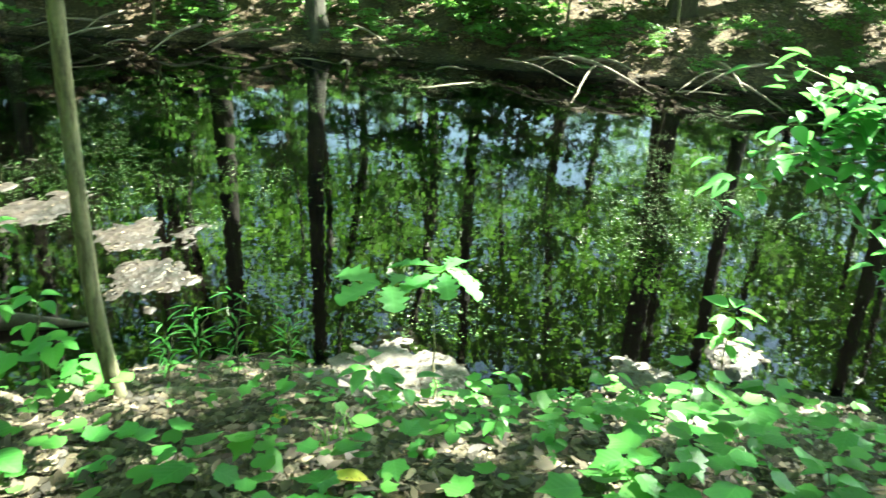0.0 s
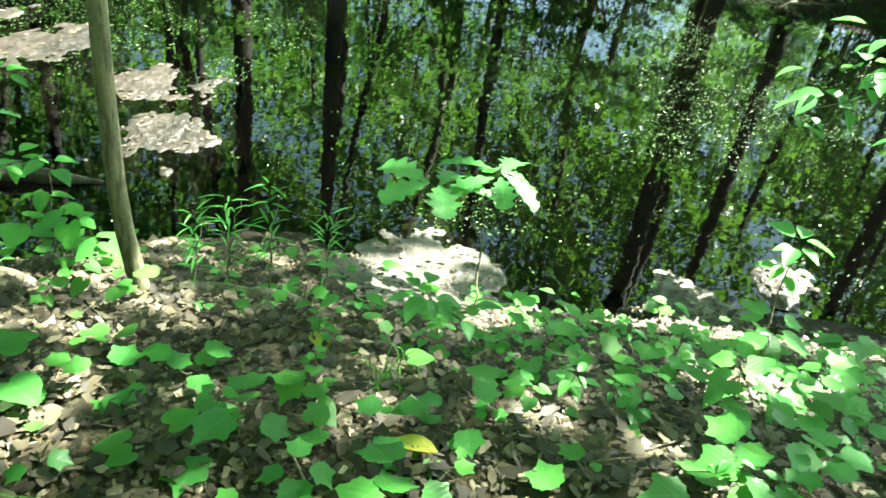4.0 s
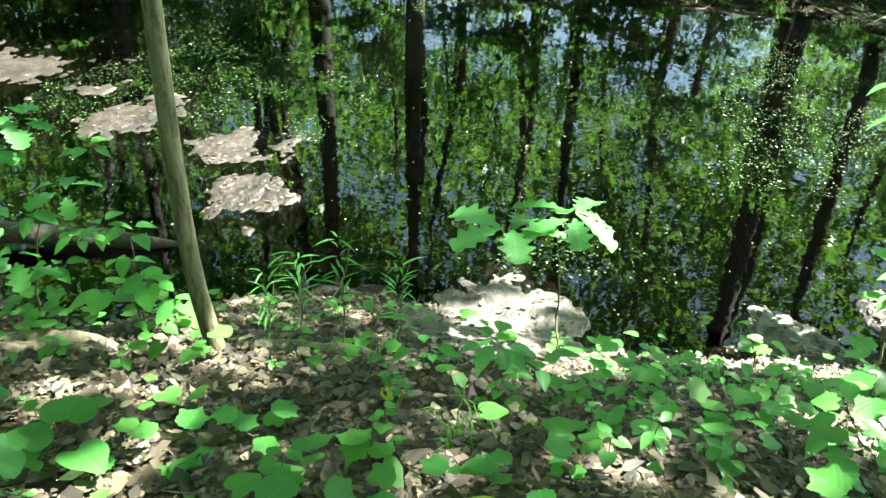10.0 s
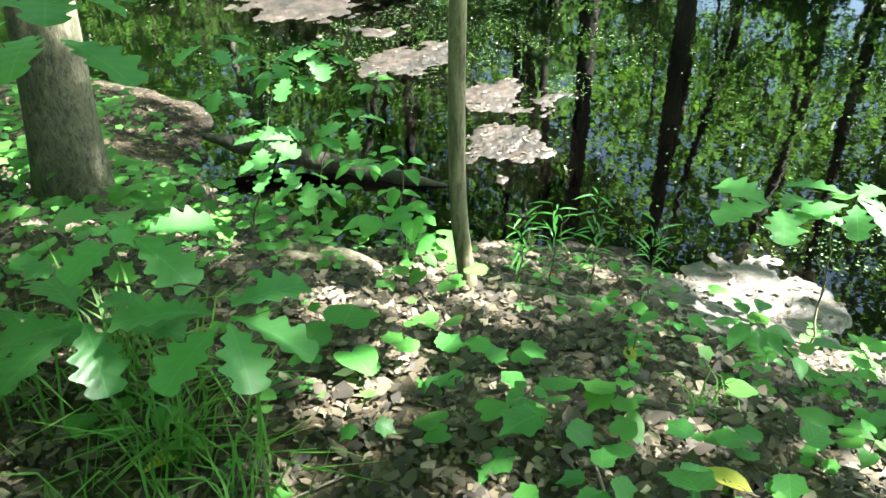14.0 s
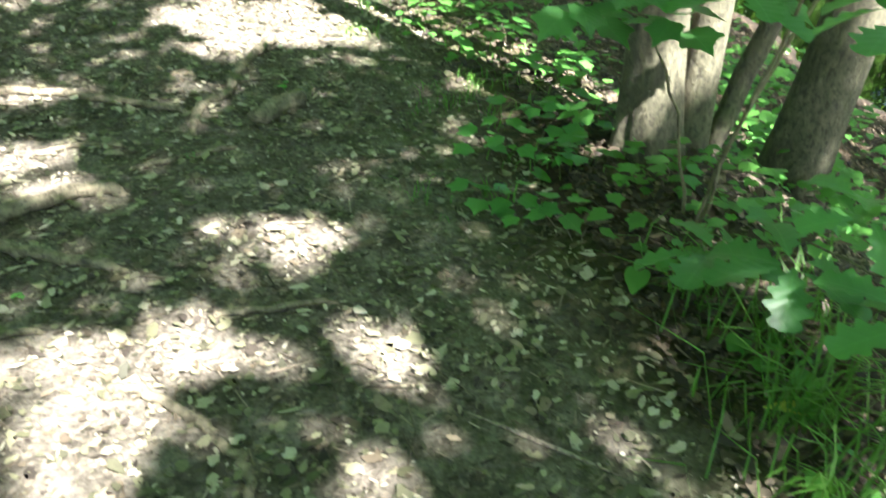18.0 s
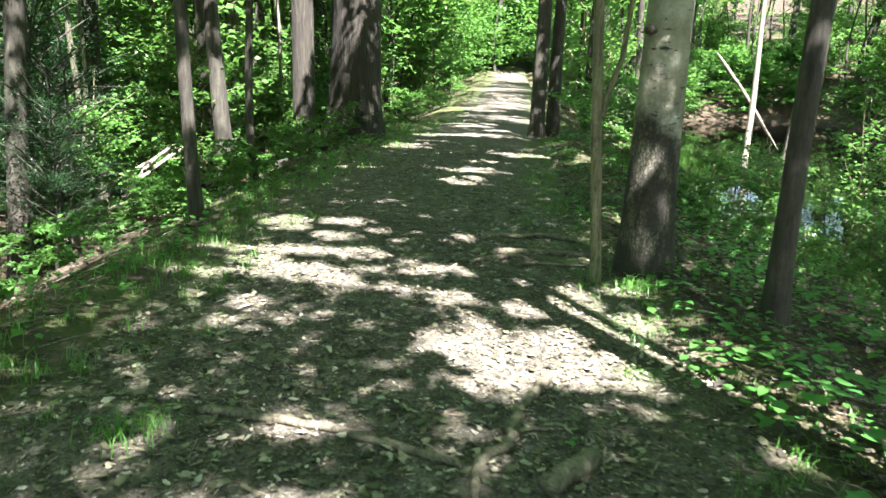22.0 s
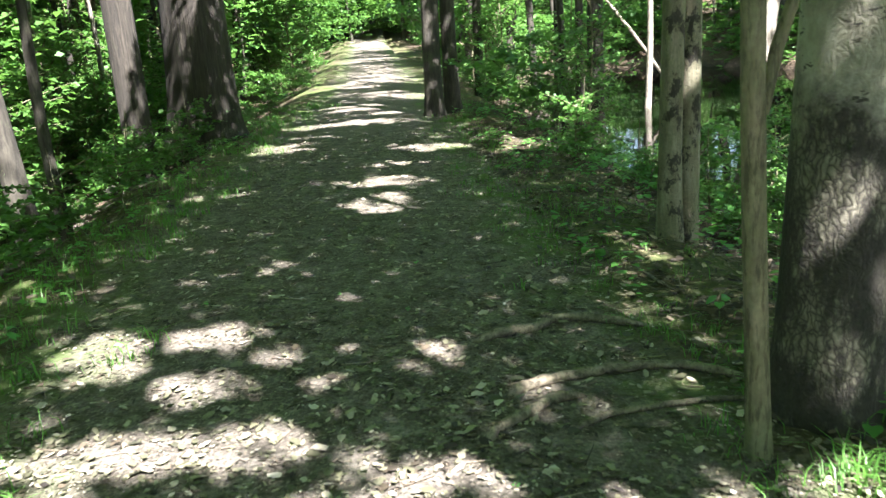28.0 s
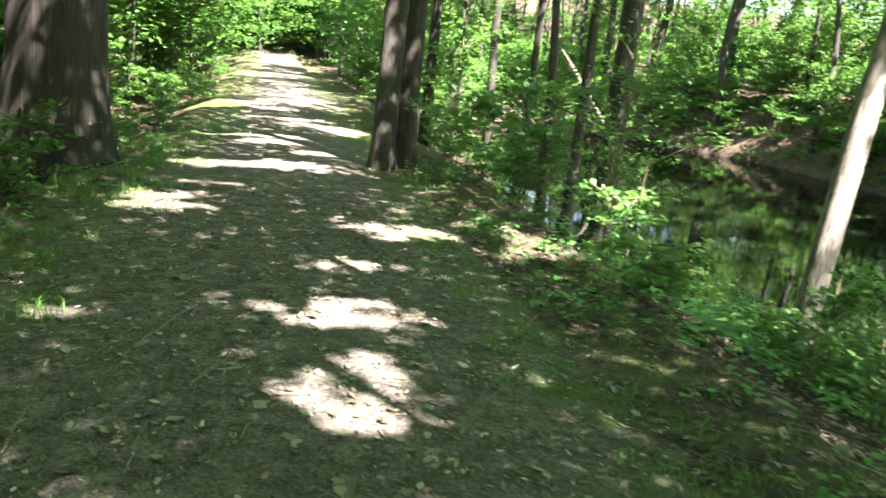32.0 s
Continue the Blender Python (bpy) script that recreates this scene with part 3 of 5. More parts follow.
def levelled(gaps):
    """Moves each gap along the sun's rays from its own ground to level zero."""
    moved = []
    for cx, cy, rx, ry in gaps:
        k = max(ground_z(cx, cy), WATER) / SUN.z
        moved.append((cx - SUN.x * k, cy - SUN.y * k, rx, ry))
    return moved


GAPS = levelled(NEAR_GAPS + FAR_GAPS + BANK_GAPS) + [(1.24 - 0.341 * h, 3.34 + 0.674 * h, 0.2, 0.3) for h in (0.7, 1.1, 1.5, 1.9, 2.4, 2.9, 3.4, 3.9, 4.4)] + [(-3.55 - 0.30 * h, 18.4 + 0.654 * h, 0.3, 0.4) for h in (5.6, 6.2)] + [
    (4.15 - 0.18 * h, 15.6 + 0.654 * h, 0.2, 0.25) for h in (0.2, 0.7, 1.2, 3.0, 3.5, 4.0)] + [(4.2, -1.4, 0.7, 0.75), (4.25, -2.3, 0.4, 0.4)]


def gap(x, y, grow=0.0):
    """Whether the sun reaches the ground at x, y."""
    rag = (fbm(x * 2.6, y * 2.6, 40) - 0.5) * 0.9
    dapple = (fbm(x * 5.5, y * 5.5, 42) - 0.53) * 2.8
    open_ = np.zeros(x.shape, bool)
    for cx, cy, rx, ry in GAPS:
        open_ |= ((x - cx) / (rx + grow)) ** 2 + ((y - cy) / (ry + grow)) ** 2 < 1 + rag * 1.6 + dapple
    kept = (x > -3.8) & (x < 4.6) & (y > -4) & (y < 22)
    wild = fbm(x * 0.55, y * 0.55, 77) > np.where((np.abs(x) < 9) & (y > 56), 0.36, np.where((x > 3) & (x < 16) & (y > 34) & (y < 56), 0.8, np.where((x > 4.6) & (x <= 12) & (y < 14), 0.46, np.where((x < -3.4) & (x > -7.5) & (y > 5) & (y < 12), 0.72, np.where(x < -5, 0.50, np.where((x > -7.5) & (x < -3.0) & (y > 17.5) & (y < 24.5), 0.95, np.where((x > 12) & (x < 30), np.where(y < 13, 0.46, 0.50), np.where(y > 24, np.where((np.abs(x + 0.7) < 2.6) & (y < 56), 0.63, 0.55), 0.63))))))))
    small = fbm(x * 3.2, y * 3.2, 55) > np.where((x > 0.7) & (y < 3.6), 0.67, 0.79)
    return open_ | np.where(kept, small, wild)


def sunlit_filter(p, low=0.0):
    k = (p[:, 2] - low) / SUN.z
    return ~gap(p[:, 0] - SUN.x * k, p[:, 1] - SUN.y * k, 0.08)


# ---------------------------------------------------------------- trees
def trunk_mesh(name, base_r, tall, lean, bark, seed, sides=14, flare=0.5, ridges=0.06, bend=0.1):
    g = np.random.default_rng(seed)
    zs = np.concatenate([np.linspace(-0.35, 0.6, 7), np.linspace(0.9, 4.5, 10), np.linspace(5.5, tall, 8)])
    ph = g.uniform(0, 6.28, 6)
    pts = np.stack([lean[0] * zs + bend * np.sin(zs * 0.55 + ph[0]) * np.clip(zs, 0, 3) / 3, lean[1] * zs + bend * np.sin(zs * 0.43 + ph[1]) * np.clip(zs, 0, 3) / 3, zs], 1)
    rad = base_r * np.interp(zs, [0, 1, tall * 0.6, tall], [1.0, 0.94, 0.62, 0.22])
    k1, k2 = g.integers(4, 6), g.integers(9, 13)

    def wob(i, a, p):
        z = p[:, 2][:, None]
        lobes = 1 + flare * np.exp(-np.clip(z, -0.3, 9) / 0.28) * (0.55 + 0.45 * np.cos(k1 * a + ph[2]))
        return lobes * (1 + ridges * np.sin(k2 * a + ph[3] + 0.5 * np.sin(z * 1.3)) + 0.05 * np.sin(2 * a + z * 0.9 + ph[4]))
    if base_r == 0.031:  # the sapling on the bank curves out at its foot
        pts[:, 1] += 0.045 - 0.085 * np.exp(-np.clip(zs, 0, 9) / 0.25)
    return tube(pts, rad, sides, wobble=wob), pts, rad


def limbs_of(pts, rad, n, low, reach, seed):
    g = np.random.default_rng(seed)
    out, tips = [], []
    for k in range(n):
        z = g.uniform(low, pts[-1][2] * 0.95)
        i = int(np.argmin(np.abs(pts[:, 2] - z)))
        az, up = g.uniform(0, 6.28), g.uniform(0.3, 0.9)
        L = reach * g.uniform(0.5, 1.0)
        s = np.linspace(0, 1, 5)[:, None]
        d = np.array([math.cos(az), math.sin(az), up * 0.6])
        line = pts[i] + d * L * s + np.array([0, 0, 0.15 * L]) * s ** 2 + g.normal(size=(5, 3)) * 0.06 * L * s
        out.append(tube(line, rad[i] * 0.42 * (1 - 0.8 * s[:, 0]), 6))
        tips += [line[2], line[3], line[4]]
    return out, np.array(tips)


def crown_points(centre, R, H, n, seed, tips=None):
    """Clumped leaf places in an uneven crown with gaps."""
    g = np.random.default_rng(seed)
    m = max(18, n // 45)
    u = g.normal(size=(m, 3))
    u /= np.linalg.norm(u, axis=1)[:, None]
    u *= (g.uniform(0.15, 1, m) ** 0.45)[:, None]
    hubs = np.asarray(centre) + u * np.array([R, R, H])
    if tips is not None and len(tips):
        hubs = np.concatenate([hubs, tips[:, :3]])
    pick = g.integers(0, len(hubs), n)
    return hubs[pick] + g.normal(size=(n, 3)) * np.array([0.62, 0.62, 0.28]) * (R / 3.6)


KNOWN = [  # x, y, radius, height, lean x, lean y
    (2.37, 1.80, 0.031, 9.0, -0.02, -0.01), (1.03, 3.32, 0.118, 15, -0.06, 0.01), (1.24, 3.34, 0.075, 14, -0.045, 0.02), (2.08, 3.78, 0.145, 14, 0.12, 0.02),
    (1.10, 6.45, 0.080, 12, 0.015, 0.0), (4.15, 15.6, 0.15, 13, 0.12, 0.0), (0.33, 7.15, 0.19, 17, 0.0, 0.0), (-0.06, 6.92, 0.042, 8, -0.025, 0.0),
    (0.76, 9.85, 0.085, 15, 0.0, 0.0), (0.93, 9.97, 0.085, 14, 0.015, 0.0), (-3.75, 8.7, 0.068, 10, -0.06, 0.0), (-4.0, 18.8, 0.58, 21, 0.0, 0.0),
    (-4.75, 17.3, 0.24, 17, -0.02, 0.0), (0.02, 19.3, 0.16, 17, 0.0, 0.0), (0.40, 19.6, 0.14, 17, 0.01, 0.0), (2.5, 17.4, 0.15, 15, 0.0, 0.0)]
FAR_AND_SHADE_TREES = [
    (7.2, 27.9, 0.10, 13, 0.02, 0.0), (-5.0, 13.4, 0.13, 14, -0.10, 0.0), (-4.5, 13.0, 0.06, 10, -0.05, 0.0), (-7.0, 17.5, 0.11, 14, 0.03, 0),
    # the four near trees at negative y are unseen, added to shade the trail
    (-6.0, 15.3, 0.17, 16, -0.04, 0.0), (1.6, 24, 0.11, 14, 0.02, 0.0), (-6.3, 9.8, 0.13, 13, 0.03, 0.02), (3.2, -5.5, 0.16, 15, 0, 0), (2.2, -9.5, 0.2, 16, 0, 0),
    (-3.6, -4, 0.18, 16, 0, 0), (1.6, -7.0, 0.15, 15, 0.05, 0.02), (16.6, 11.0, 0.17, 15, 0, 0), (17.0, 6.5, 0.24, 17, 0.01, 0), (16.4, 4.2, 0.20, 16, 0, 0.01),
    (17.4, 0.85, 0.13, 14, 0, 0), (16.8, -3.2, 0.27, 18, 0, 0), (17.2, -4.9, 0.17, 15, 0.01, 0), (17.8, 8.6, 0.1, 13, 0, 0), (16.9, -8.2, 0.2, 16, 0, 0)]


def bark_for(k, r):
    table = {0: BARK_SAPLING, 1: BARK_GREY, 2: BARK_GREY, 3: BARK_GREY, 5: BARK_PALE, 6: BARK_BEECH, 7: BARK_SAPLING, 8: BARK_MOTTLED, 9: BARK_MOTTLED, 11: BARK_OAK, 12: BARK_OAK}
    return table.get(k, BARK_PALE if k == 16 else BARK_DARK)


CANOPY, FAR_TRUNKS, FAR_LEAVES = [], [], []


def make_tree(x, y, r, tall, lean, bark, seed, leaves, leaf_size, label, flare=0.5, near=True, crown_r=3.8, category="tree"):
    far = not near and (y > 34 or x < -15 or x > 21)
    ob = None if far else thing("tree", label, category, at=(x, y, ground_z(x, y)))
    trunk, pts, rad = trunk_mesh("trunk", r, tall, lean, bark, seed, 20 if r > 0.09 and near else 10, flare, 0.07 if bark is BARK_OAK else 0.018, 0.13 if r < 0.07 and near and r > 0.032 else (0.05 if near else 0.25))
    origin = np.array([x, y, ground_z(x, y)])
    if far:
        FAR_TRUNKS.append((trunk[0] + origin, trunk[1]))
    else:
        part("trunk", link_mesh("trunk", *trunk, bark), ob)
    tips = None
    if near:
        limbs, tips = limbs_of(pts, rad, 4, max(4.5, tall * 0.42), crown_r * 0.9, seed)
        for limb in limbs:
            part("limb", link_mesh("limb", *limb, bark), ob)
    top = pts[-1] * np.array([0.8, 0.8, 0.70])
    c = crown_points(top, crown_r, tall * 0.30, leaves, seed, tips)
    c = c[c[:, 2] > 3.2]
    w = c + origin
    kept = sunlit_filter(w)
    if (x > 12 or x < -6.5 or y > 34) and not (abs(x) < 9 and y > 52):
        k = w[:, 2] / SUN.z
        u, v = w[:, 0] - SUN.x * k, w[:, 1] - SUN.y * k
        kept |= (w[:, 2] < 3.5 + 13 * fbm(u * 0.6, v * 0.6, 33)) & (fbm(u * 0.7, v * 0.7, 37) < 0.46)
    c = c[kept]
    if far:
        FAR_LEAVES.append((c + origin, leaf_size, seed))
        return
    CANOPY.append([ob, c, leaf_size, seed, near, top + origin])
    return ob


def close_canopy():
    """Leaves fill the roof wherever no sun fleck belongs, then the crowns are linked."""
    cell = 0.09
    x0, y0, nx, ny = -4.4, -3.5, 100, 295
    count = np.zeros((nx, ny), int)
    for ob, c, size, seed, near, top in CANOPY:
        w = c + np.array(ob.location)
        k = w[:, 2] / SUN.z
        gx, gy = ((w[:, 0] - SUN.x * k - x0) / cell).astype(int), ((w[:, 1] - SUN.y * k - y0) / cell).astype(int)
        ok = (gx >= 0) & (gx < nx) & (gy >= 0) & (gy < ny)
        np.add.at(count, (gx[ok], gy[ok]), 1)
    gx, gy = np.meshgrid(x0 + (np.arange(nx) + 0.5) * cell, y0 + (np.arange(ny) + 0.5) * cell, indexing="ij")
    bare = (count < 4) & ~gap(gx, gy, 0.03)
    g = np.random.default_rng(3)
    px, py = gx[bare], gy[bare]
    px, py = np.concatenate([px, px]), np.concatenate([py, py])
    h = g.uniform(6.5, 12.5, len(px))
    extra = np.stack([px + SUN.x * h / SUN.z, py + SUN.y * h / SUN.z, h], 1) + g.normal(size=(len(px), 3)) * 0.03
    tops = np.array([t[5] for t in CANOPY if t[4]])
    owner = np.argmin(((extra[:, None, :2] - tops[None, :, :2]) ** 2).sum(2), 1)
    near_list = [t for t in CANOPY if t[4]]
    for n, t in enumerate(near_list):
        mine = extra[owner == n] - np.array(t[0].location)
        t[1] = np.concatenate([t[1], mine])
    for ob, c, size, seed, near, top in CANOPY:
        part("crown", link_mesh("crown", *leaf_quads(c, size, 0.45, 0.7, seed), LEAF_CANOPY, False), ob)["kind"] = "stuff"
    woods = tagged(new("distant_woods"), "distant forest trees with leafy crowns", "woods", kind="stuff")
    part("trunks", link_mesh("trunks", *merge(FAR_TRUNKS), BARK_DARK), woods)["kind"] = "stuff"
    part("crowns", link_mesh("crowns", *merge([leaf_quads(c, size, 0.45, 0.7, seed) for c, size, seed in FAR_LEAVES if len(c)]), LEAF_CANOPY, False), woods)["kind"] = "stuff"


LABELS = {0: "slim leaning olive-barked sapling trunk on the pond bank", 1: "grey forest tree with leafy crown beside the trail", 5: "pale leaning tree at the pond's edge",
          6: "large grey tree with mossy cracked lower bark beside the trail", 11: "massive furrowed oak tree beside the trail"}


def plant_trees():
    taken = []
    for k, (x, y, r, tall, lx, ly) in enumerate(KNOWN + FAR_AND_SHADE_TREES):
        small = r < 0.09
        tree = make_tree(x, y, r, tall, (lx, ly), bark_for(k, r), 100 + k, 10500 if k > 26 else (1500 if small else 5200), 0.19, LABELS.get(k, "tall slender forest tree with leafy crown"), 0.9 if k == 11 else (0.28 if k in (0, 6, 8, 9) else 0.5),
                  True, 6.0 if k > 26 else (2.2 if small else (5.5 if k == 11 else 4.6)))
        taken.append((x, y))
        if k == 7:
            fork = np.array([(-0.045, 0, 1.22), (0.0, 0.01, 1.42), (0.07, 0.02, 1.62), (0.11, 0.04, 2.0), (0.14, 0.05, 2.7), (0.1, 0.1, 4.0)])
            part("limb", link_mesh("limb", *tube(fork, np.array([0.022, 0.022, 0.02, 0.018, 0.015, 0.008]), 9), BARK_SAPLING), tree)
        if k == 6:
            a = np.linspace(0, np.pi, 9)
            part("knot", link_mesh("knot", *tube(np.stack([-0.02 + 0.05 * np.cos(a), np.full(9, 0.0), np.zeros(9)], 1) + (-0.11, -0.15, 1.8), 0.004 + 0.032 * np.sin(a), 10), BARK_DARK), tree, "dark healed branch scar")
    g = np.random.default_rng(5)
    for k in range(14):
        x, y = g.uniform(-7, 7), g.uniform(63, 80)
        make_tree(x, y, g.uniform(0.08, 0.2), g.uniform(11, 16), g.normal(size=2) * 0.03, BARK_DARK, 350 + k, 2600, 0.36, "forest tree closing the far end of the trail", 0.45, False, 4.4)
        taken.append((x, y))
    for k in range(20):
        x, y = 19.4 + 2.6 * (k % 3) + g.uniform(-0.7, 0.7), -15 + 1.9 * k + g.uniform(-0.5, 0.5)
        make_tree(x, y, g.uniform(0.08, 0.2), g.uniform(12, 17), g.normal(size=2) * 0.03, [BARK_DARK, BARK_GREY][k % 2], 1350 + k, 3600, 0.27, "forest tree with a dense leafy crown on the far bank", 0.45, False, 4.2)
        taken.append((x, y))
    tries = 0
    count = 0
    while tries < 14000 and count < 370:
        tries += 1
        x, y = g.uniform(-36, 46), g.uniform(-24, 96)
        if -4.6 < x < 2.6 and -12 < y < 64:
            continue
        if float(shore(y)) - 0.8 < x < float(far_shore(y)) + 0.6 and -18 < y < 50:
            continue
        if 0.4 < x < 5 and -6 < y < 20:
            continue
        if x < 0 and abs(x + 4) < 2.6 and 0 < y < 20:
            continue
        close = 1.9 if (-20 < x < -5 and 6 < y < 45) else (2.9 if (-14 < x < 24) else 4.2)
        if any((x - a) ** 2 + (y - b) ** 2 < close ** 2 for a, b in taken):
            continue
        taken.append((x, y))
        count += 1
        near = -9 < x < 9 and -14 < y < 24
        r = g.choice([0.06, 0.09, 0.12, 0.16, 0.22, 0.3], p=[0.22, 0.24, 0.22, 0.18, 0.10, 0.04])
        tall = 10 + 30 * r + g.uniform(-1, 3)
        bark = [BARK_DARK, BARK_GREY, BARK_DARK, BARK_PALE, BARK_OAK][g.integers(0, 5)]
        lean = g.normal(size=2) * 0.035
        make_tree(x, y, r, tall, lean, bark, 400 + count, 4600 if near else 2000, 0.19 if near else 0.34,
                  "tall forest tree with leafy crown", 0.45, near, 4.3)
    n = 0
    while n < 44:
        x, y = (g.uniform(-14, -5.2), g.uniform(9, 32)) if n % 3 else (g.uniform(2.4, 5.5), g.uniform(18, 42))
        if any((x - a) ** 2 + (y - b) ** 2 < 1.0 for a, b in taken) or float(shore(y)) - 0.3 < x:
            continue
        taken.append((x, y))
        n += 1
        make_tree(x, y, g.uniform(0.045, 0.1), g.uniform(9, 13), g.normal(size=2) * 0.05, [BARK_DARK, BARK_DARK, BARK_GREY][n % 3], 900 + n, 700, 0.2, "slim dark forest tree with a thin leafy crown", 0.4, True, 2.4)
    close_canopy()


plant_trees()


# ---------------------------------------------------------------- understory
def spray_template(seed, tall, n_sprays, leaves, leaf_size, spread):
    """A young tree or shrub: thin stems with flat leaf sprays."""
    g = np.random.default_rng(seed)
    stems, pts = [], []
    for k in range(n_sprays):
        az, L = g.uniform(0, 6.28), spread * g.uniform(0.4, 1.0)
        z0 = tall * g.uniform(0.15, 0.8)
        s = np.linspace(0, 1, 5)[:, None]
        end = np.array([math.cos(az) * L, math.sin(az) * L, tall * g.uniform(0.05, 0.3)])
        line = np.array([0, 0, z0]) * np.minimum(1, s * 0 + 1) + end * s - np.array([0, 0, 0.12 * L]) * s ** 2
        stems.append(tube(line, 0.012 * (1 - 0.8 * s[:, 0]) * (1 + tall * 0.15), 5))
        q = g.uniform(0.25, 1.0, leaves)
        base = line[0] + (line[-1] - line[0]) * q[:, None]
        pts.append(base + g.normal(size=(leaves, 3)) * np.array([0.2, 0.2, 0.06]) * spread * 0.55)
    z = np.linspace(-0.15, tall, 6)
    stems.append(tube(np.stack([0.08 * np.sin(z * 1.2 + seed), 0.08 * np.cos(z + seed) - 0.08, z], 1), (0.01 + 0.006 * tall) * (1 - 0.7 * np.clip(z / tall, 0, 1)), 6))
    c = np.concatenate(pts)
    c = c[c[:, 2] > 0.06]
    return merge(stems), leaf_quads(c, leaf_size, 0.62, 0.66, seed, 0.12)


def plant_understory():
    g = np.random.default_rng(21)
    shrubs, saps, sap_leaves = [], [], []
    for k in range(6):
        st, lf = spray_template(700 + k, g.uniform(0.7, 1.5), 10, 40, 0.11, 0.75)
        shrubs.append((link_mesh("stem", *st, BARK_SAPLING), link_mesh("foliage", *lf, LEAF_UNDER, False)))
    for k in range(6):
        st, lf = spray_template(800 + k, g.uniform(3.0, 6.0), 30, 60, 0.16, 1.7)
        saps.append((link_mesh("stem", *st, BARK_SAPLING), link_mesh("foliage", *lf, LEAF_UNDER, False)))
        sap_leaves.append(lf)

    distant = []

    def far_sapling(x, y, scale):
        v, f = sap_leaves[g.integers(0, len(sap_leaves))]
        a = g.uniform(0, 6.28)
        rot = np.array([[math.cos(a), -math.sin(a), 0], [math.sin(a), math.cos(a), 0], [0, 0, 1]])
        distant.append((v @ rot.T * scale + np.array([x, y, ground_z(x, y)]), f))

    def put(kind, pool, x, y, scale):
        ob = thing(kind, {"shrub": "leafy green shrub on the forest floor", "hemlock": "dark green feathery young hemlock in the gully"}.get(kind, "slender leafy understory sapling"), kind, "understory")
        ob.matrix_basis = pose(x, y, ground_z(x, y), 0, 0, g.uniform(0, 360)) @ Matrix.Scale(scale, 4)
        a, b = pool[g.integers(0, len(pool))]
        part("stem", a, ob)["kind"] = "stuff"
        part("foliage", b, ob)["kind"] = "stuff"

    n = 0
    thicket = []
    while n < 400:
        x, y = g.uniform(-28, 38), g.uniform(-10, 78)
        if float(left_edge(y)) - 0.9 < x < float(right_edge(y)) + 0.9:
            continue
        if float(shore(y)) - 0.3 < x < float(far_shore(y)) + 0.4 and y < 50:
            continue
        if 0 < x < 5 and y < 13:
            continue
        if x < 0 and y < 14 and x > -6.5 and n % 3:
            continue
        if -12 < x < 20 and y < -2:
            continue
        n += 1
        if n % 5 < 2 and not (-6.5 < x < 3.6 and y < 22):
            put("sapling", saps, x, y, g.uniform(0.8, 1.35))
        elif n % 2:
            put("shrub", shrubs, x, y, g.uniform(0.6, 1.5))
        else:
            thicket.append((x, y, g.uniform(0.7, 1.7)))
    for k in range(260):
        x, y = g.uniform(-34, 44), g.uniform(22, 92)
        if y < 62 and (float(left_edge(y)) - 1 < x < float(right_edge(y)) + 1.2 or float(shore(y)) - 0.3 < x < float(far_shore(y)) + 0.4 and y < 50):
            continue
        thicket.append((x, y, g.uniform(0.9, 2.6)))
    for k in range(150):
        y = g.uniform(-14, 52)
        thicket.append((float(far_shore(y)) + g.uniform(0.7, 7), y, g.uniform(0.5, 1.6)))
    for k in range(110):
        thicket.append((g.uniform(3, 18), g.uniform(48, 62), g.uniform(0.8, 2.4)))
    for k in range(150):
        x, y = g.uniform(4, 16), g.uniform(40, 54)
        if ground_z(x, y) > WATER + 0.1:
            thicket.append((x, y, g.uniform(0.6, 1.8)))
    for k in range(120):
        y = g.uniform(-12, 14)
        thicket.append((float(far_shore(y)) + g.uniform(0.2, 5) ** 1.0, y, g.uniform(0.2, 0.6)))
    for k in range(110):
        y = g.uniform(14, 46)
        thicket.append((float(far_shore(y)) + g.uniform(0.3, 4), y, g.uniform(0.5, 1.2)))
    for k in range(90):
        thicket.append((g.uniform(-8, 8), g.uniform(63, 78), g.uniform(1.2, 3.2)))
    for k in range(150):
        y = g.uniform(2, 24)
        thicket.append((float(left_edge(y)) - g.uniform(0.9, 6.5), y, g.uniform(0.25, 0.75)))
    for k in range(46):
        y = g.uniform(12, 44)
        x = float(right_edge(y)) + g.uniform(0.9, 2.6)
        put("shrub", shrubs, x, y, g.uniform(0.35, 0.8))
    for k in range(40):
        y = g.uniform(10, 44)
        put("shrub", shrubs, float(left_edge(y)) - g.uniform(0.7, 2.4), y, g.uniform(0.4, 0.9))
    for k in range(30):
        y = g.uniform(-14, 40)
        if y < 14 and k % 2:
            continue
        put("sapling", saps, float(far_shore(y)) + g.uniform(0.4, 3.5), y, g.uniform(0.7, 1.2))
    for k in range(75):
        y = g.uniform(-16, 30)
        if y < 13 and k % 4:
            continue
        put("sapling", saps, float(far_shore(y)) + g.uniform(1.0, 6), y, g.uniform(0.55, 0.95))
    for k in range(60):
        y = g.uniform(34, 78)
        x = g.choice([-1, 1]) * g.uniform(2.6, 15)
        if y < 52 and x > 3.5:
            x = -x
        far_sapling(x, y, g.uniform(0.9, 1.9))
    for k in range(26):
        far_sapling(g.uniform(-6, 7), g.uniform(64, 76), g.uniform(1.4, 2.6))
    for k in range(46):
        y = g.uniform(16, 62)
        far_sapling(float(far_shore(min(y, 48))) + g.uniform(4, 16), y, g.uniform(1.0, 1.7))
    for k in range(50):
        far_sapling(g.uniform(-26, -9), g.uniform(4, 44), g.uniform(0.8, 1.6))
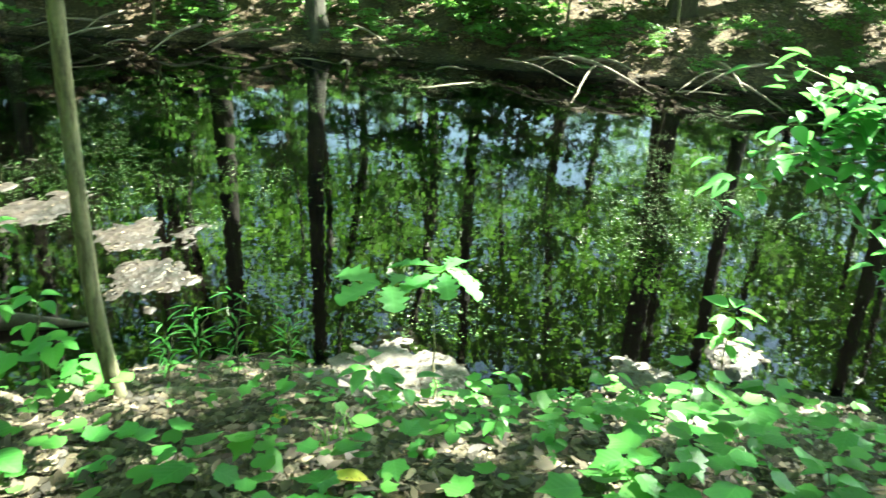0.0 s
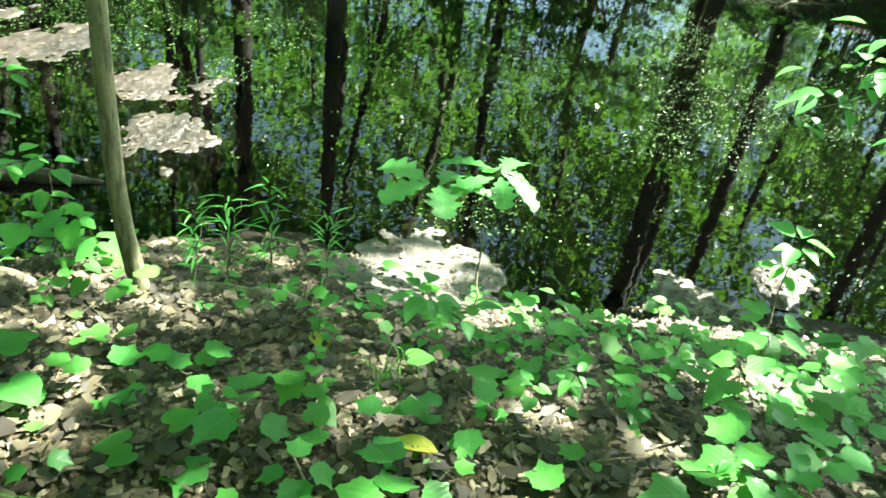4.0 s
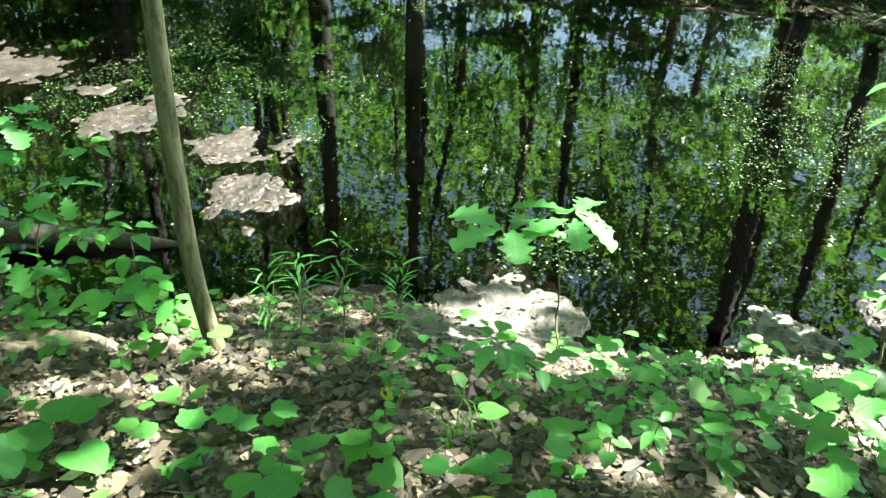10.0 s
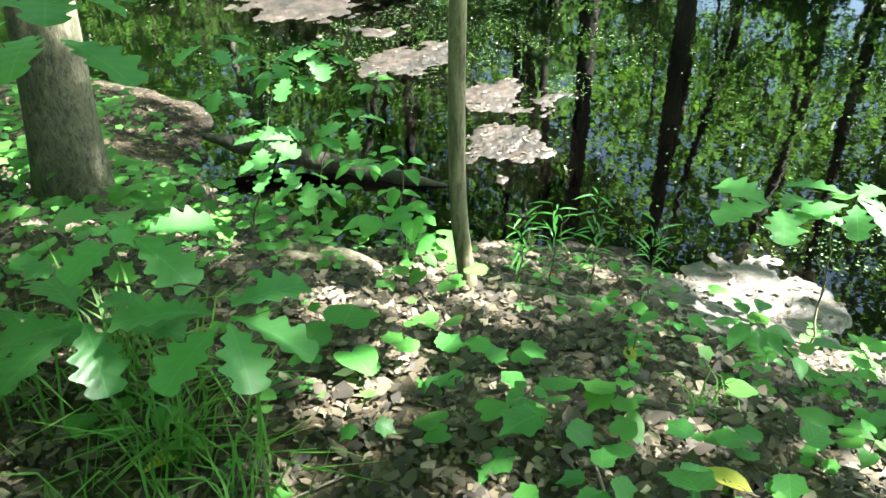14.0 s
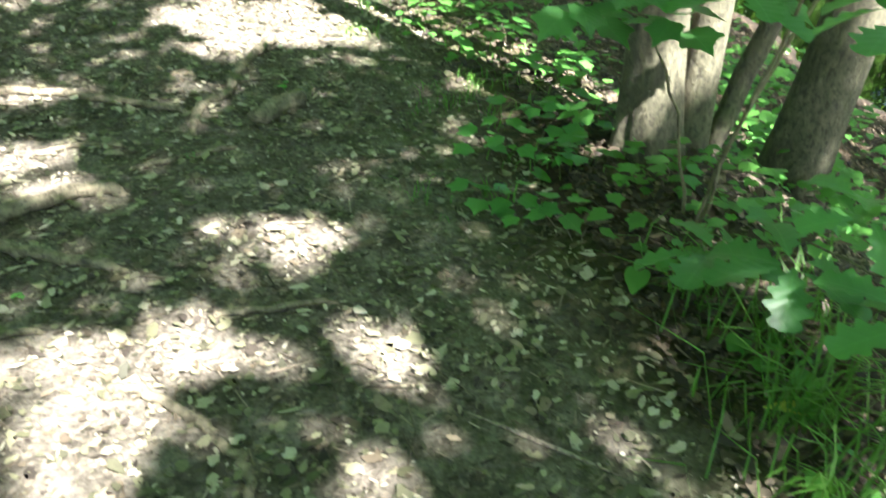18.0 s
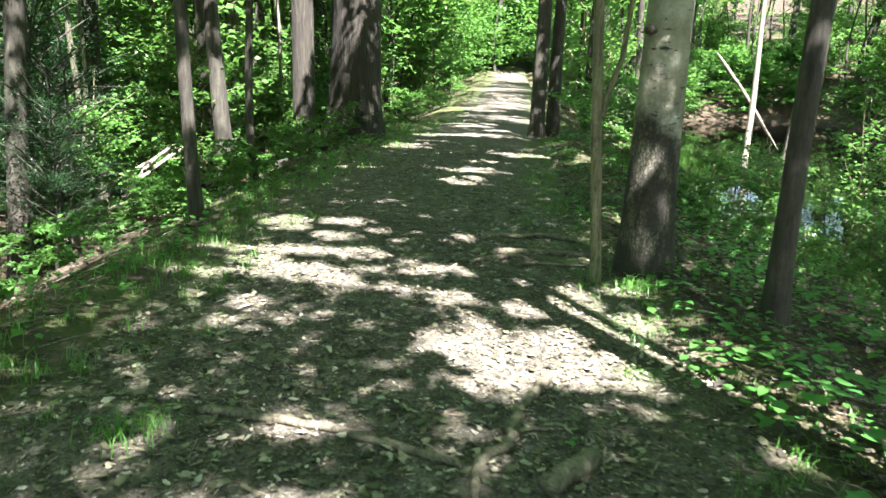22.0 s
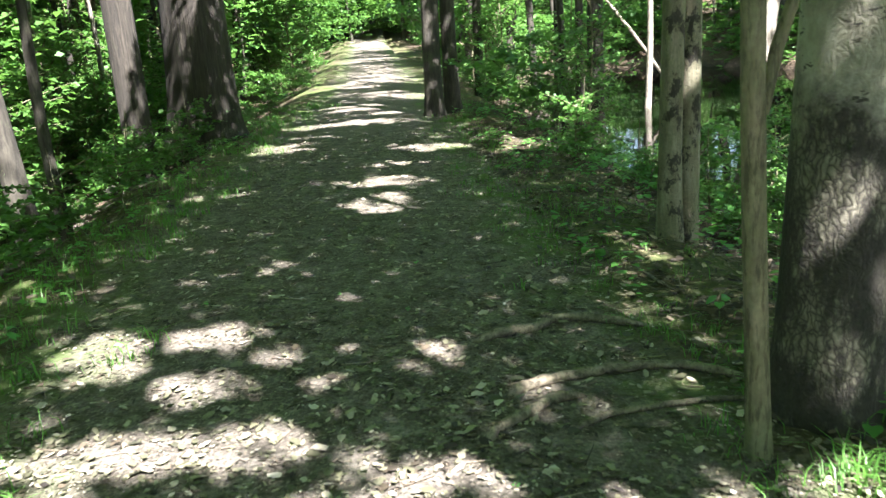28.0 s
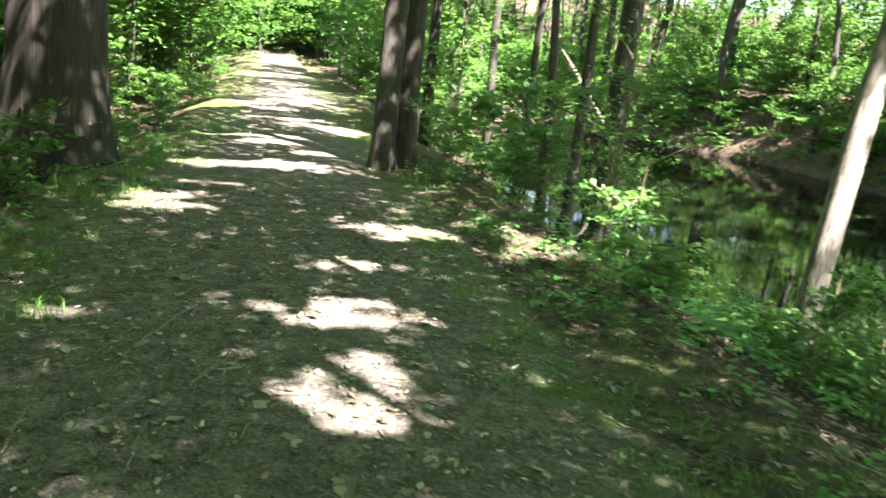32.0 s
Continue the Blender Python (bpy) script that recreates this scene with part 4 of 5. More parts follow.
    for k in range(34):
        y = g.uniform(5.5, 17)
        x = g.uniform(1.3, 3.3) if y > 8 else g.uniform(1.9, 3.2)
        put("shrub", shrubs, x, y, g.uniform(0.22, 0.48))
    for k in range(26):
        y = g.uniform(12.5, 26)
        x = float(left_edge(y)) - g.uniform(1.8, 6.5)
        put("sapling", saps, x, y, g.uniform(0.45, 0.85))
    for x, y, scale in ((2.1, 16.4, 0.5), (2.5, 6.5, 0.34), (2.9, 7.4, 0.36), (2.7, 8.6, 0.36), (2.95, 9.7, 0.4), (2.5, 11.2, 0.34), (3.0, 12.6, 0.42), (2.3, 19.5, 0.6), (3.2, 21.5, 0.6), (2.0, 23.5, 0.6)):
        put("sapling", saps, x, y, scale)
    for k in range(190):
        y = g.uniform(-12, 46)
        thicket.append((float(far_shore(y)) + g.uniform(-0.1, 1.6), y, g.uniform(0.22, 0.6)))
    needles = []
    for k in range(2):
        st, lf = spray_template(900 + k, 3.4, 46, 150, 0.035, 1.25)
        needles.append((link_mesh("stem", *st, BARK_DARK), link_mesh("foliage", *lf, LEAF_NEEDLE, False)))
    for k, (x, y, scale) in enumerate([(-6.2, 10.6, 0.9), (-7.3, 12.0, 1.1), (-6.9, 9.2, 0.8), (-8.6, 14.5, 1.3), (-5.9, 7.4, 0.6), (-6.4, 8.4, 0.75), (-5.7, 9.6, 0.65)]):
        put("hemlock", needles, x, y, scale)
    bits = []
    clumps = [spray_template(3000 + k, 1.2, 9, 34, 0.13, 0.85)[1] for k in range(9)]
    for k, (x, y, scale) in enumerate(thicket):
        lf = clumps[k % 9]
        a = g.uniform(0, 6.28)
        rot = np.array([[math.cos(a), -math.sin(a), 0], [math.sin(a), math.cos(a), 0], [0, 0, 1]])
        bits.append((lf[0] @ rot.T * scale + np.array([x, y, ground_z(x, y)]), lf[1]))
    tagged(new("distant_saplings", link_mesh("distant_saplings", *merge(distant), LEAF_UNDER, False)), "leafy young trees filling the distant wood", "young trees", kind="stuff")
    tagged(new("undergrowth", link_mesh("undergrowth", *merge(bits), LEAF_UNDER, False)), "dense green undergrowth deeper in the wood", "undergrowth", kind="stuff")


plant_understory()


# ---------------------------------------------------------------- leaves and small plants
def blade(width, sections, cup=0.10, droop=0.18):
    """A leaf of unit length along +y: half-width by a function of the way along it."""
    ys = np.linspace(0, 1, sections + 1)
    w = np.array([width(v) for v in ys])
    v, f = [], []
    for y, h in zip(ys, w):
        z = -droop * y * y
        v += [(-h, y, z + cup * h * 2), (0, y, z), (h, y, z + cup * h * 2)]
    for i in range(sections):
        a, b = 3 * i, 3 * i + 3
        f += [(a, a + 1, b + 1, b), (a + 1, a + 2, b + 2, b + 1)]
    return np.array(v), np.array(f)


def fan(outline, cup=0.12, droop=0.15):
    """A leaf as a fan about its middle: radius by angle, its stalk at the origin, unit length along +y."""
    n = 36
    a = np.linspace(0, 2 * np.pi, n, endpoint=False)
    r = np.array([outline(t) for t in a])
    x, y = r * np.sin(a), 0.42 + r * np.cos(a)
    z = cup * np.abs(x) - droop * np.clip(y, 0, 2) ** 2
    v = np.concatenate([[(0, 0.42, -droop * 0.17)], np.stack([x, y, z], 1)])
    k = np.arange(n)
    return v, np.stack([np.zeros(n, int), 1 + k, 1 + (k + 1) % n], 1)


def maple_outline(t):
    d = abs((t + np.pi) % (2 * np.pi) - np.pi)
    lobes = [(0, 0.56, 0.42), (1.1, 0.50, 0.42), (2.1, 0.42, 0.42)]
    r = max(h * math.exp(-((d - c) / s) ** 2) for c, h, s in lobes)
    return max(r, 0.37) * (1 + 0.05 * math.cos(d * 14)) * (0.88 if d > 2.7 else 1)


def heart_outline(t):
    d = abs((t + np.pi) % (2 * np.pi) - np.pi)
    r = 0.40 + 0.18 * math.exp(-(d / 0.35) ** 2) + 0.07 * math.exp(-((d - 2.3) / 0.5) ** 2) - 0.16 * math.exp(-((d - np.pi) / 0.28) ** 2)
    return r


def oak_width(v):
    env = 0.40 * math.sin(min(1, v * 1.01) * math.pi * 0.9) ** 0.75 * (0.42 + 0.70 * v)
    return max(0.012, env * (0.84 + 0.22 * math.cos(v * 4.4 * 2 * math.pi - 1.2)))


LEAF = {}
for _name, _pair, _mat in (("heart", fan(heart_outline), LEAF_HEART), ("maple", fan(maple_outline), LEAF_HEART), ("oak", blade(oak_width, 26, 0.14, 0.22), LEAF_OAK),
                           ("maple_dark", fan(maple_outline), LEAF_OAK), ("ovate", blade(lambda v: max(0.01, 0.27 * math.sin(math.pi * v ** 0.8) ** 0.9), 7, 0.2, 0.2), LEAF_HEART),
                           ("ovate_oak", blade(lambda v: max(0.01, 0.27 * math.sin(math.pi * v ** 0.8) ** 0.9), 7, 0.2, 0.2), LEAF_OAK),
                           ("narrow", blade(lambda v: max(0.006, 0.06 * math.sin(math.pi * v ** 0.75)), 6, 0.25, 0.35), LEAF_HEART),
                           ("yellow", blade(lambda v: max(0.01, 0.23 * math.sin(math.pi * v ** 0.8)), 6, 0.2, 0.15), LEAF_YELLOW)):
    LEAF[_name] = link_mesh("leaf", *_pair, _mat)


def leaf_at(parent, kind, at, size, yaw, tilt, roll=0.0, name="leaf"):
    m = Matrix.Translation(at) @ Euler((radians(tilt), radians(roll), radians(yaw))).to_matrix().to_4x4() @ Matrix.Scale(size, 4)
    return part(name, LEAF[kind], parent, m=m)


def seedling(kind, n, size, tall, seed, label, category="seedling"):
    g = np.random.default_rng(seed)
    ob = thing("seedling", label, category, "ground plants")
    z = np.linspace(-0.04, tall, 5)
    bend = g.normal(size=2) * 0.12 * tall
    line = np.stack([bend[0] * (z / tall) ** 2, bend[1] * (z / tall) ** 2, z], 1)
    part("stem", link_mesh("stem", *tube(line, np.interp(z, [0, tall], [0.0035, 0.0018]), 5), STEM_GREEN), ob)
    yaw = g.uniform(0, 360)
    for k in range(n):
        h = tall * (1 - 0.16 * (k // 2)) if n > 2 else tall
        h = max(h, 0.25 * tall)
        yaw += 137 if kind in ("heart", "ovate_oak") else 180 - 60 * (k % 2) + g.uniform(-20, 20)
        out = size * g.uniform(0.1, 0.45)
        p = (bend[0] + math.sin(-radians(yaw)) * out, bend[1] + math.cos(radians(yaw)) * out, h)
        leaf_at(ob, kind, p, size * g.uniform(0.7, 1.15), yaw, g.uniform(-14, 16), g.uniform(-14, 14))
    return ob


def scatter_seedlings():
    g = np.random.default_rng(31)
    kinds = [("heart", 3, 0.10, 0.16), ("heart", 5, 0.075, 0.14), ("maple", 4, 0.13, 0.17), ("maple", 2, 0.15, 0.14), ("ovate", 6, 0.10, 0.22), ("heart", 4, 0.09, 0.22),
             ("maple", 5, 0.10, 0.24), ("ovate", 5, 0.08, 0.16), ("heart", 6, 0.06, 0.10), ("maple", 3, 0.09, 0.12)]
    pool = [seedling(k, n, s, t, 900 + i, "bright green low seedling on the leaf-strewn bank") for i, (k, n, s, t) in enumerate(kinds)]
    used = [False] * len(pool)

    def put(x, y, scale, which):
        m = pose(x, y, ground_z(x, y), g.normal() * 5, g.normal() * 5, g.uniform(0, 360)) @ Matrix.Scale(scale, 4)
        if used[which]:
            copy_thing(pool[which], m)
        else:
            pool[which].matrix_basis = m
            used[which] = True

    n = 0
    while n < 150:
        x, y = g.uniform(0.75, 3.7), g.uniform(-3.0, 3.4)
        if x > float(shore(y)) - 0.15 or (x - 2.36) ** 2 + (y - 1.8) ** 2 < 0.05:
            continue
        if g.random() > 0.25 + 0.75 * float(fbm(np.array([x * 1.1]), np.array([y * 1.1]), 61)[0]) * (1.25 if y < 0.6 else 0.75):
            continue
        put(x, y, g.uniform(0.42, 0.9), int(g.integers(0, len(pool))))
        n += 1
    n = 0
    while n < 75:
        x, y = g.uniform(0.95, 3.1), g.uniform(-1.9, 0.35)
        if x > float(shore(y)) - 0.3 or g.random() > 0.35 + 0.9 * float(fbm(np.array([x * 1.4]), np.array([y * 1.4]), 67)[0]) - 0.12 * (y > -0.2):
            continue
        put(x, y, g.uniform(0.6, 1.0), int(g.choice([2, 3, 4, 6, 7, 9])))
        n += 1
    n = 0
    while n < 42:
        y = g.uniform(2.4, 14)
        x = float(right_edge(y)) + g.uniform(0.15, 2.4)
        if x > float(shore(y)) - 0.2:
            continue
        put(x, y, g.uniform(0.5, 1.1), int(g.choice([1, 4, 5, 7, 8, 9])))
        n += 1
    for k in range(22):
        y = g.uniform(3, 14)
        put(float(left_edge(y)) - g.uniform(0.1, 1.4), y, g.uniform(0.5, 1.0), int(g.choice([1, 4, 7, 8, 9])))
    for k in range(10):
        y = g.uniform(2, 12)
        put(g.uniform(-2.4, -0.3), y, g.uniform(0.3, 0.55), int(g.choice([8, 9])))


scatter_seedlings()


def plant_carpet():
    """The countless low plants: small leaves on short stalks."""
    g = np.random.default_rng(35)
    shapes = [fan(heart_outline), fan(maple_outline)]
    bits = []

    def plant(x, y, size, tall, n):
        z = ground_z(x, y)
        for k in range(n):
            a, tilt = g.uniform(0, 6.28), g.normal() * 0.22
            v, f = shapes[g.integers(0, 2)]
            s = size * g.uniform(0.6, 1.2)
            q = v * s
            q = np.stack([q[:, 0], q[:, 1], q[:, 2] + tilt * q[:, 1]], 1)
            rot = np.array([[math.cos(a), -math.sin(a), 0], [math.sin(a), math.cos(a), 0], [0, 0, 1]])
            bits.append((q @ rot.T + np.array([x + g.normal() * 0.05, y + g.normal() * 0.05, z + tall * g.uniform(0.4, 1.1)]), f))
    n = 0
    while n < 380:
        x, y = g.uniform(0.7, 3.7), g.uniform(-3.4, 3.6)
        if x > float(shore(y)) - 0.12 or g.random() > float(fbm(np.array([x * 1.3]), np.array([y * 1.3]), 63)[0]) * (1.5 if y < 0.4 else 0.9):
            continue
        plant(x, y, g.uniform(0.05, 0.11), g.uniform(0.04, 0.14), int(g.integers(1, 4)))
        n += 1
    n = 0
    while n < 620:
        y = g.uniform(2.6, 20)
        x = float(right_edge(y)) + abs(g.normal()) * 1.1 + 0.1
        if x > float(shore(y)) - 0.12 or fbm(np.array([x * 0.9]), np.array([y * 0.9]), 64)[0] < 0.42:
            continue
        plant(x, y, g.uniform(0.04, 0.09), g.uniform(0.03, 0.16), int(g.integers(2, 5)))
        n += 1
    n = 0
    while n < 900:
        y = g.uniform(6.5, 17.5)
        x = g.uniform(0.9, 3.9)
        if x > float(shore(y)) - 0.1 or fbm(np.array([x * 0.8]), np.array([y * 0.8]), 66)[0] < 0.36:
            continue
        plant(x, y, g.uniform(0.035, 0.075), g.uniform(0.06, 0.38), int(g.integers(3, 7)))
        n += 1
    n = 0
    while n < 330:
        x, y = g.uniform(1.9, 4.3), g.uniform(3.0, 7.0)
        if x > float(shore(y)) - 0.05:
            continue
        plant(x, y, g.uniform(0.06, 0.11), g.uniform(0.05, 0.3), int(g.integers(2, 5)))
        n += 1
    for k in range(420):
        y = g.uniform(3, 22)
        x = float(left_edge(y)) - abs(g.normal()) * 0.9 - 0.1
        plant(x, y, g.uniform(0.035, 0.08), g.uniform(0.03, 0.12), int(g.integers(2, 5)))
    ob = new("ground_cover", link_mesh("ground_cover", *merge(bits), LEAF_COVER, False))
    tagged(ob, "low green leafy ground cover on the banks", "ground cover", kind="stuff")


plant_carpet()


def leafy_sprig(label, base, stalk, leaves, kind, size, seed, spread=0.12, category="sapling", radius=0.006, tilt=(-25, 10)):
    """A thin stem through the points of stalk, with large leaves in a loose rosette about the points of leaves."""
    g = np.random.default_rng(seed)
    ob = thing("sapling", label, category, at=base)
    b = np.array(base)
    line = np.array([base] + list(stalk)) - b
    t = np.linspace(0, len(line) - 1, 4 * len(line))
    fine = np.stack([np.interp(t, np.arange(len(line)), line[:, k]) for k in range(3)], 1)
    fine[1:-1] += g.normal(size=(len(fine) - 2, 3)) * 0.006
    part("stem", link_mesh("stem", *tube(fine, np.linspace(radius, radius * 0.4, len(fine)), 6), BARK_SAPLING), ob)
    for centre, n in leaves:
        c = np.array(centre) - b
        yaw = g.uniform(0, 360)
        for k in range(n):
            yaw += 360 / n + g.uniform(-18, 18)
            off = np.array([math.sin(-radians(yaw)), math.cos(radians(yaw)), 0]) * spread * g.uniform(0.1, 0.5)
            leaf_at(ob, kind, tuple(c + off + np.array([0, 0, g.uniform(-0.03, 0.03)])), size * g.uniform(0.75, 1.15), yaw, g.uniform(*tilt), g.uniform(-15, 15))
    return ob


leafy_sprig("young oak with broad dark green lobed leaves beside the trail", (0.98, 2.68, -0.06), [(0.97, 2.6, 0.4), (1.0, 2.45, 0.9), (1.02, 2.3, 1.15)],
            [((1.0, 2.05, 0.98), 5), ((0.8, 2.45, 0.92), 5), ((1.25, 2.35, 0.95), 5), ((1.05, 2.6, 1.1), 4)], "oak", 0.2, 41, radius=0.009)
leafy_sprig("low maple branch with broad green leaves beside the trail", (0.97, 2.72, -0.04), [(0.85, 2.75, 0.45), (0.66, 2.72, 0.78), (0.45, 2.68, 0.85)],
            [((0.42, 2.66, 0.84), 5), ((0.56, 2.6, 0.92), 6), ((0.68, 2.75, 0.9), 6), ((0.5, 2.8, 0.76), 4), ((0.8, 2.55, 1.02), 6), ((0.92, 2.3, 1.12), 5), ((0.74, 2.62, 0.8), 5), ((0.95, 2.6, 0.9), 5)], "maple_dark", 0.15, 40, radius=0.007, tilt=(-18, 10))
leafy_sprig("low oak branch with broad lobed leaves reaching over the bank", (0.98, 2.66, -0.05), [(0.92, 2.4, 0.12), (0.95, 2.05, 0.36), (1.0, 1.72, 0.44)],
            [((0.98, 1.66, 0.40), 7), ((0.86, 1.98, 0.36), 6), ((1.02, 1.98, 0.50), 5), ((0.78, 2.22, 0.24), 5)], "oak", 0.18, 42, tilt=(-20, 14))
leafy_sprig("oak seedling with pale lobed leaves at the water's edge", (3.1, 0.5, -0.86), [(3.15, 0.52, -0.5), (3.25, 0.56, -0.2)],
            [((3.28, 0.5, -0.14), 7), ((3.2, 0.76, -0.22), 5)], "oak", 0.23, 43)
leafy_sprig("small seedling with dark oval leaves on the bank", (2.3, 0.42, -0.43), [(2.22, 0.55, -0.2), (2.15, 0.68, -0.05)],
            [((2.15, 0.68, -0.06), 7), ((2.18, 0.56, -0.12), 4)], "ovate_oak", 0.095, 44)
leafy_sprig("seedling with whorled oval leaves beside the pond", (2.9, 2.45, -0.75), [(2.88, 2.42, -0.5), (2.87, 2.4, -0.3)], [((2.87, 2.4, -0.28), 4), ((2.85, 2.42, -0.4), 3)], "ovate", 0.13, 45)
leafy_sprig("broad-leaved plant beside the sapling trunk", (2.62, 2.25, -0.6), [(2.64, 2.24, -0.45), (2.66, 2.24, -0.36)], [((2.66, 2.2, -0.36), 6), ((2.6, 2.38, -0.42), 5), ((2.62, 2.05, -0.42), 4)], "heart", 0.12, 46)
leafy_sprig("leafy plant with oval leaves at the water's edge", (3.72, -1.1, -1.08), [(3.75, -1.1, -0.8), (3.8, -1.12, -0.55)], [((3.8, -1.12, -0.52), 6), ((3.8, -1.1, -0.68), 6)], "ovate", 0.15, 47)
for _k, (_x, _y, _h) in enumerate([(2.55, 1.5, 0.42), (2.62, 1.36, 0.5), (2.72, 1.15, 0.4), (2.5, 1.62, 0.34)]):
    _z = ground_z(_x, _y)
    leafy_sprig("slender weed with narrow willow-like leaves", (_x, _y, _z - 0.02), [(_x + 0.03, _y, _z + _h * 0.5), (_x + 0.05, _y - 0.04, _z + _h)],
                [((_x + 0.02, _y, _z + _h * q), 4) for q in (0.3, 0.4, 0.5, 0.6, 0.7, 0.8, 0.9, 1.0)], "narrow", 0.085, 60 + _k, 0.04, "weed", 0.004, (5, 40))
_g = np.random.default_rng(88)


def pond_shrub():
    """A many-stemmed bush whose leaf clusters hang over the water."""
    g = np.random.default_rng(88)
    base = np.array([4.1, -3.2, -1.08])
    ob = thing("young_tree", "young tree with sunlit oval leaves leaning over the pond", "young tree", at=tuple(base))
    tips = [(4.35, -1.12, 0.02), (4.4, -1.3, 0.22), (4.45, -1.55, 0.62), (4.4, -1.75, 0.5), (4.5, -2.1, 0.78), (4.4, -2.35, 0.68), (4.35, -1.95, 0.3), (4.5, -2.2, 0.2),
            (4.4, -1.75, 0.0), (4.3, -2.05, -0.1), (4.45, -2.35, -0.15), (4.3, -2.2, -0.45), (4.35, -2.5, 0.35), (4.4, -2.65, 0.0), (4.25, -2.45, -0.5), (4.5, -1.45, 0.42), (4.5, -2.75, 0.5),
            (4.3, -1.2, 0.85), (4.45, -1.6, 0.25), (4.2, -2.7, -0.25)]
    fork = [np.array([4.25, -2.75, -0.5]), np.array([4.3, -2.5, -0.05]), np.array([4.35, -2.3, 0.3])]
    trunk = np.array([base - (0, 0, 0.1), fork[0], fork[1], fork[2]]) - base
    part("trunk", link_mesh("trunk", *tube(trunk, np.array([0.032, 0.026, 0.02, 0.012]), 8), BARK_DARK), ob)
    for k, tip in enumerate(tips):
        tip = np.array(tip)
        start = min(fork, key=lambda f: float(np.linalg.norm(f - tip)))
        q = np.linspace(0, 1, 7)[:, None]
        line = start + (tip - start) * q + np.array([0, 0, 0.14]) * q * (1 - q) * 2
        part("branch", link_mesh("branch", *tube(line - base, np.linspace(0.009, 0.003, 7), 5), BARK_SAPLING), ob)
        for n in range(25):
            w = g.uniform(0.35, 1.08)
            at = start + (tip - start) * w + np.array([0, 0, 0.28 * w * max(0, 1 - w)]) + g.normal(size=3) * (0.07, 0.085, 0.06)
            leaf_at(ob, "ovate_oak", tuple(at - base), 0.165 * g.uniform(0.6, 1.15), g.uniform(0, 360), g.uniform(-34, 12), g.uniform(-22, 22))


pond_shrub()
leafy_sprig("young oak with fine leaves on the bank below the trees", (2.55, 3.1, -0.65), [(2.57, 3.0, -0.3), (2.6, 2.9, 0.1)],
            [((2.6 + _g.normal() * 0.2, 2.95 + _g.normal() * 0.25, 0.0 + _g.normal() * 0.17), 5) for _ in range(11)], "oak", 0.13, 49, 0.1)
leafy_sprig("bright-leaved sapling rooted on the bank by the water", (2.9, 3.0, -0.85), [(2.95, 2.95, -0.45), (3.05, 2.9, -0.1)],
            [((2.95 + _g.normal() * 0.2, 2.9 + _g.normal() * 0.2, -0.3 + _g.normal() * 0.2), 5) for _ in range(9)], "ovate", 0.11, 50, 0.1)
for _k, (_x, _y) in enumerate([(0.41, 3.31), (0.64, 3.14), (0.3, 2.9), (0.42, 2.75), (0.92, 2.89), (1.11, 2.5), (1.38, 2.64), (0.55, 3.5), (0.75, 3.4), (0.9, 4.1), (0.7, 4.6)]):
    _z = ground_z(_x, _y)
    leafy_sprig("low maple seedling with several bright green lobed leaves", (_x, _y, _z - 0.02), [(_x + 0.02, _y, _z + 0.07), (_x, _y + 0.02, _z + 0.13)],
                [((_x + 0.05, _y, _z + 0.12), 4), ((_x - 0.06, _y + 0.05, _z + 0.09), 4)], "maple", 0.10, 140 + _k, 0.12, "seedling", 0.003, (-15, 15))
for _k, (_x, _y, _h, _kind, _size) in enumerate([(1.33, 1.66, 0.08, "heart", 0.15), (1.45, 1.43, 0.07, "maple", 0.11), (1.33, 1.03, 0.08, "maple", 0.13), (1.58, 1.26, 0.09, "maple", 0.10), (1.35, 0.68, 0.08, "maple", 0.09),
                                            (2.17, -0.21, 0.12, "maple", 0.09), (2.55, 0.22, 0.14, "maple", 0.085), (2.45, 1.16, 0.14, "maple", 0.085), (2.3, 0.95, 0.12, "ovate", 0.09), (2.29, -0.46, 0.12, "heart", 0.085),
                                            (2.01, -0.63, 0.12, "maple", 0.10), (1.88, -0.95, 0.12, "maple", 0.11), (2.6, -0.95, 0.22, "maple", 0.13), (2.85, -0.75, 0.18, "maple", 0.11), (1.4, 0.5, 0.10, "maple", 0.09),
                                            (1.5, -0.6, 0.10, "maple", 0.11), (1.35, -0.15, 0.08, "maple", 0.11), (3.1, -0.35, 0.22, "ovate", 0.09), (3.05, 0.1, 0.18, "ovate", 0.08), (2.75, 0.75, 0.12, "ovate", 0.08),
                                            (1.12, 0.62, 0.10, "maple", 0.12), (1.15, 0.28, 0.09, "maple", 0.11), (1.22, -0.05, 0.10, "maple", 0.12), (1.1, -0.32, 0.10, "maple", 0.12), (1.3, -0.42, 0.12, "maple", 0.12), (1.55, -0.28, 0.10, "maple", 0.11), (1.18, 0.85, 0.08, "maple", 0.10),
                                            (1.75, -0.55, 0.12, "maple", 0.11), (2.05, -0.35, 0.12, "ovate", 0.10), (2.3, -0.75, 0.16, "maple", 0.12), (2.5, -0.6, 0.2, "maple", 0.12), (1.75, 0.0, 0.08, "heart", 0.09), (1.95, 0.25, 0.08, "maple", 0.08)]):
    _z = ground_z(_x, _y)
    leafy_sprig("low broad-leaved plant with bright green leaves on the bank", (_x, _y, _z - 0.02), [(_x + 0.02, _y, _z + _h * 0.5), (_x, _y + 0.02, _z + _h)],
                [((_x + 0.04, _y, _z + _h), 3), ((_x - 0.05, _y + 0.06, _z + _h * 0.75), 2)], _kind, _size, 170 + _k, 0.14, "plant", 0.003, (-18, 12))
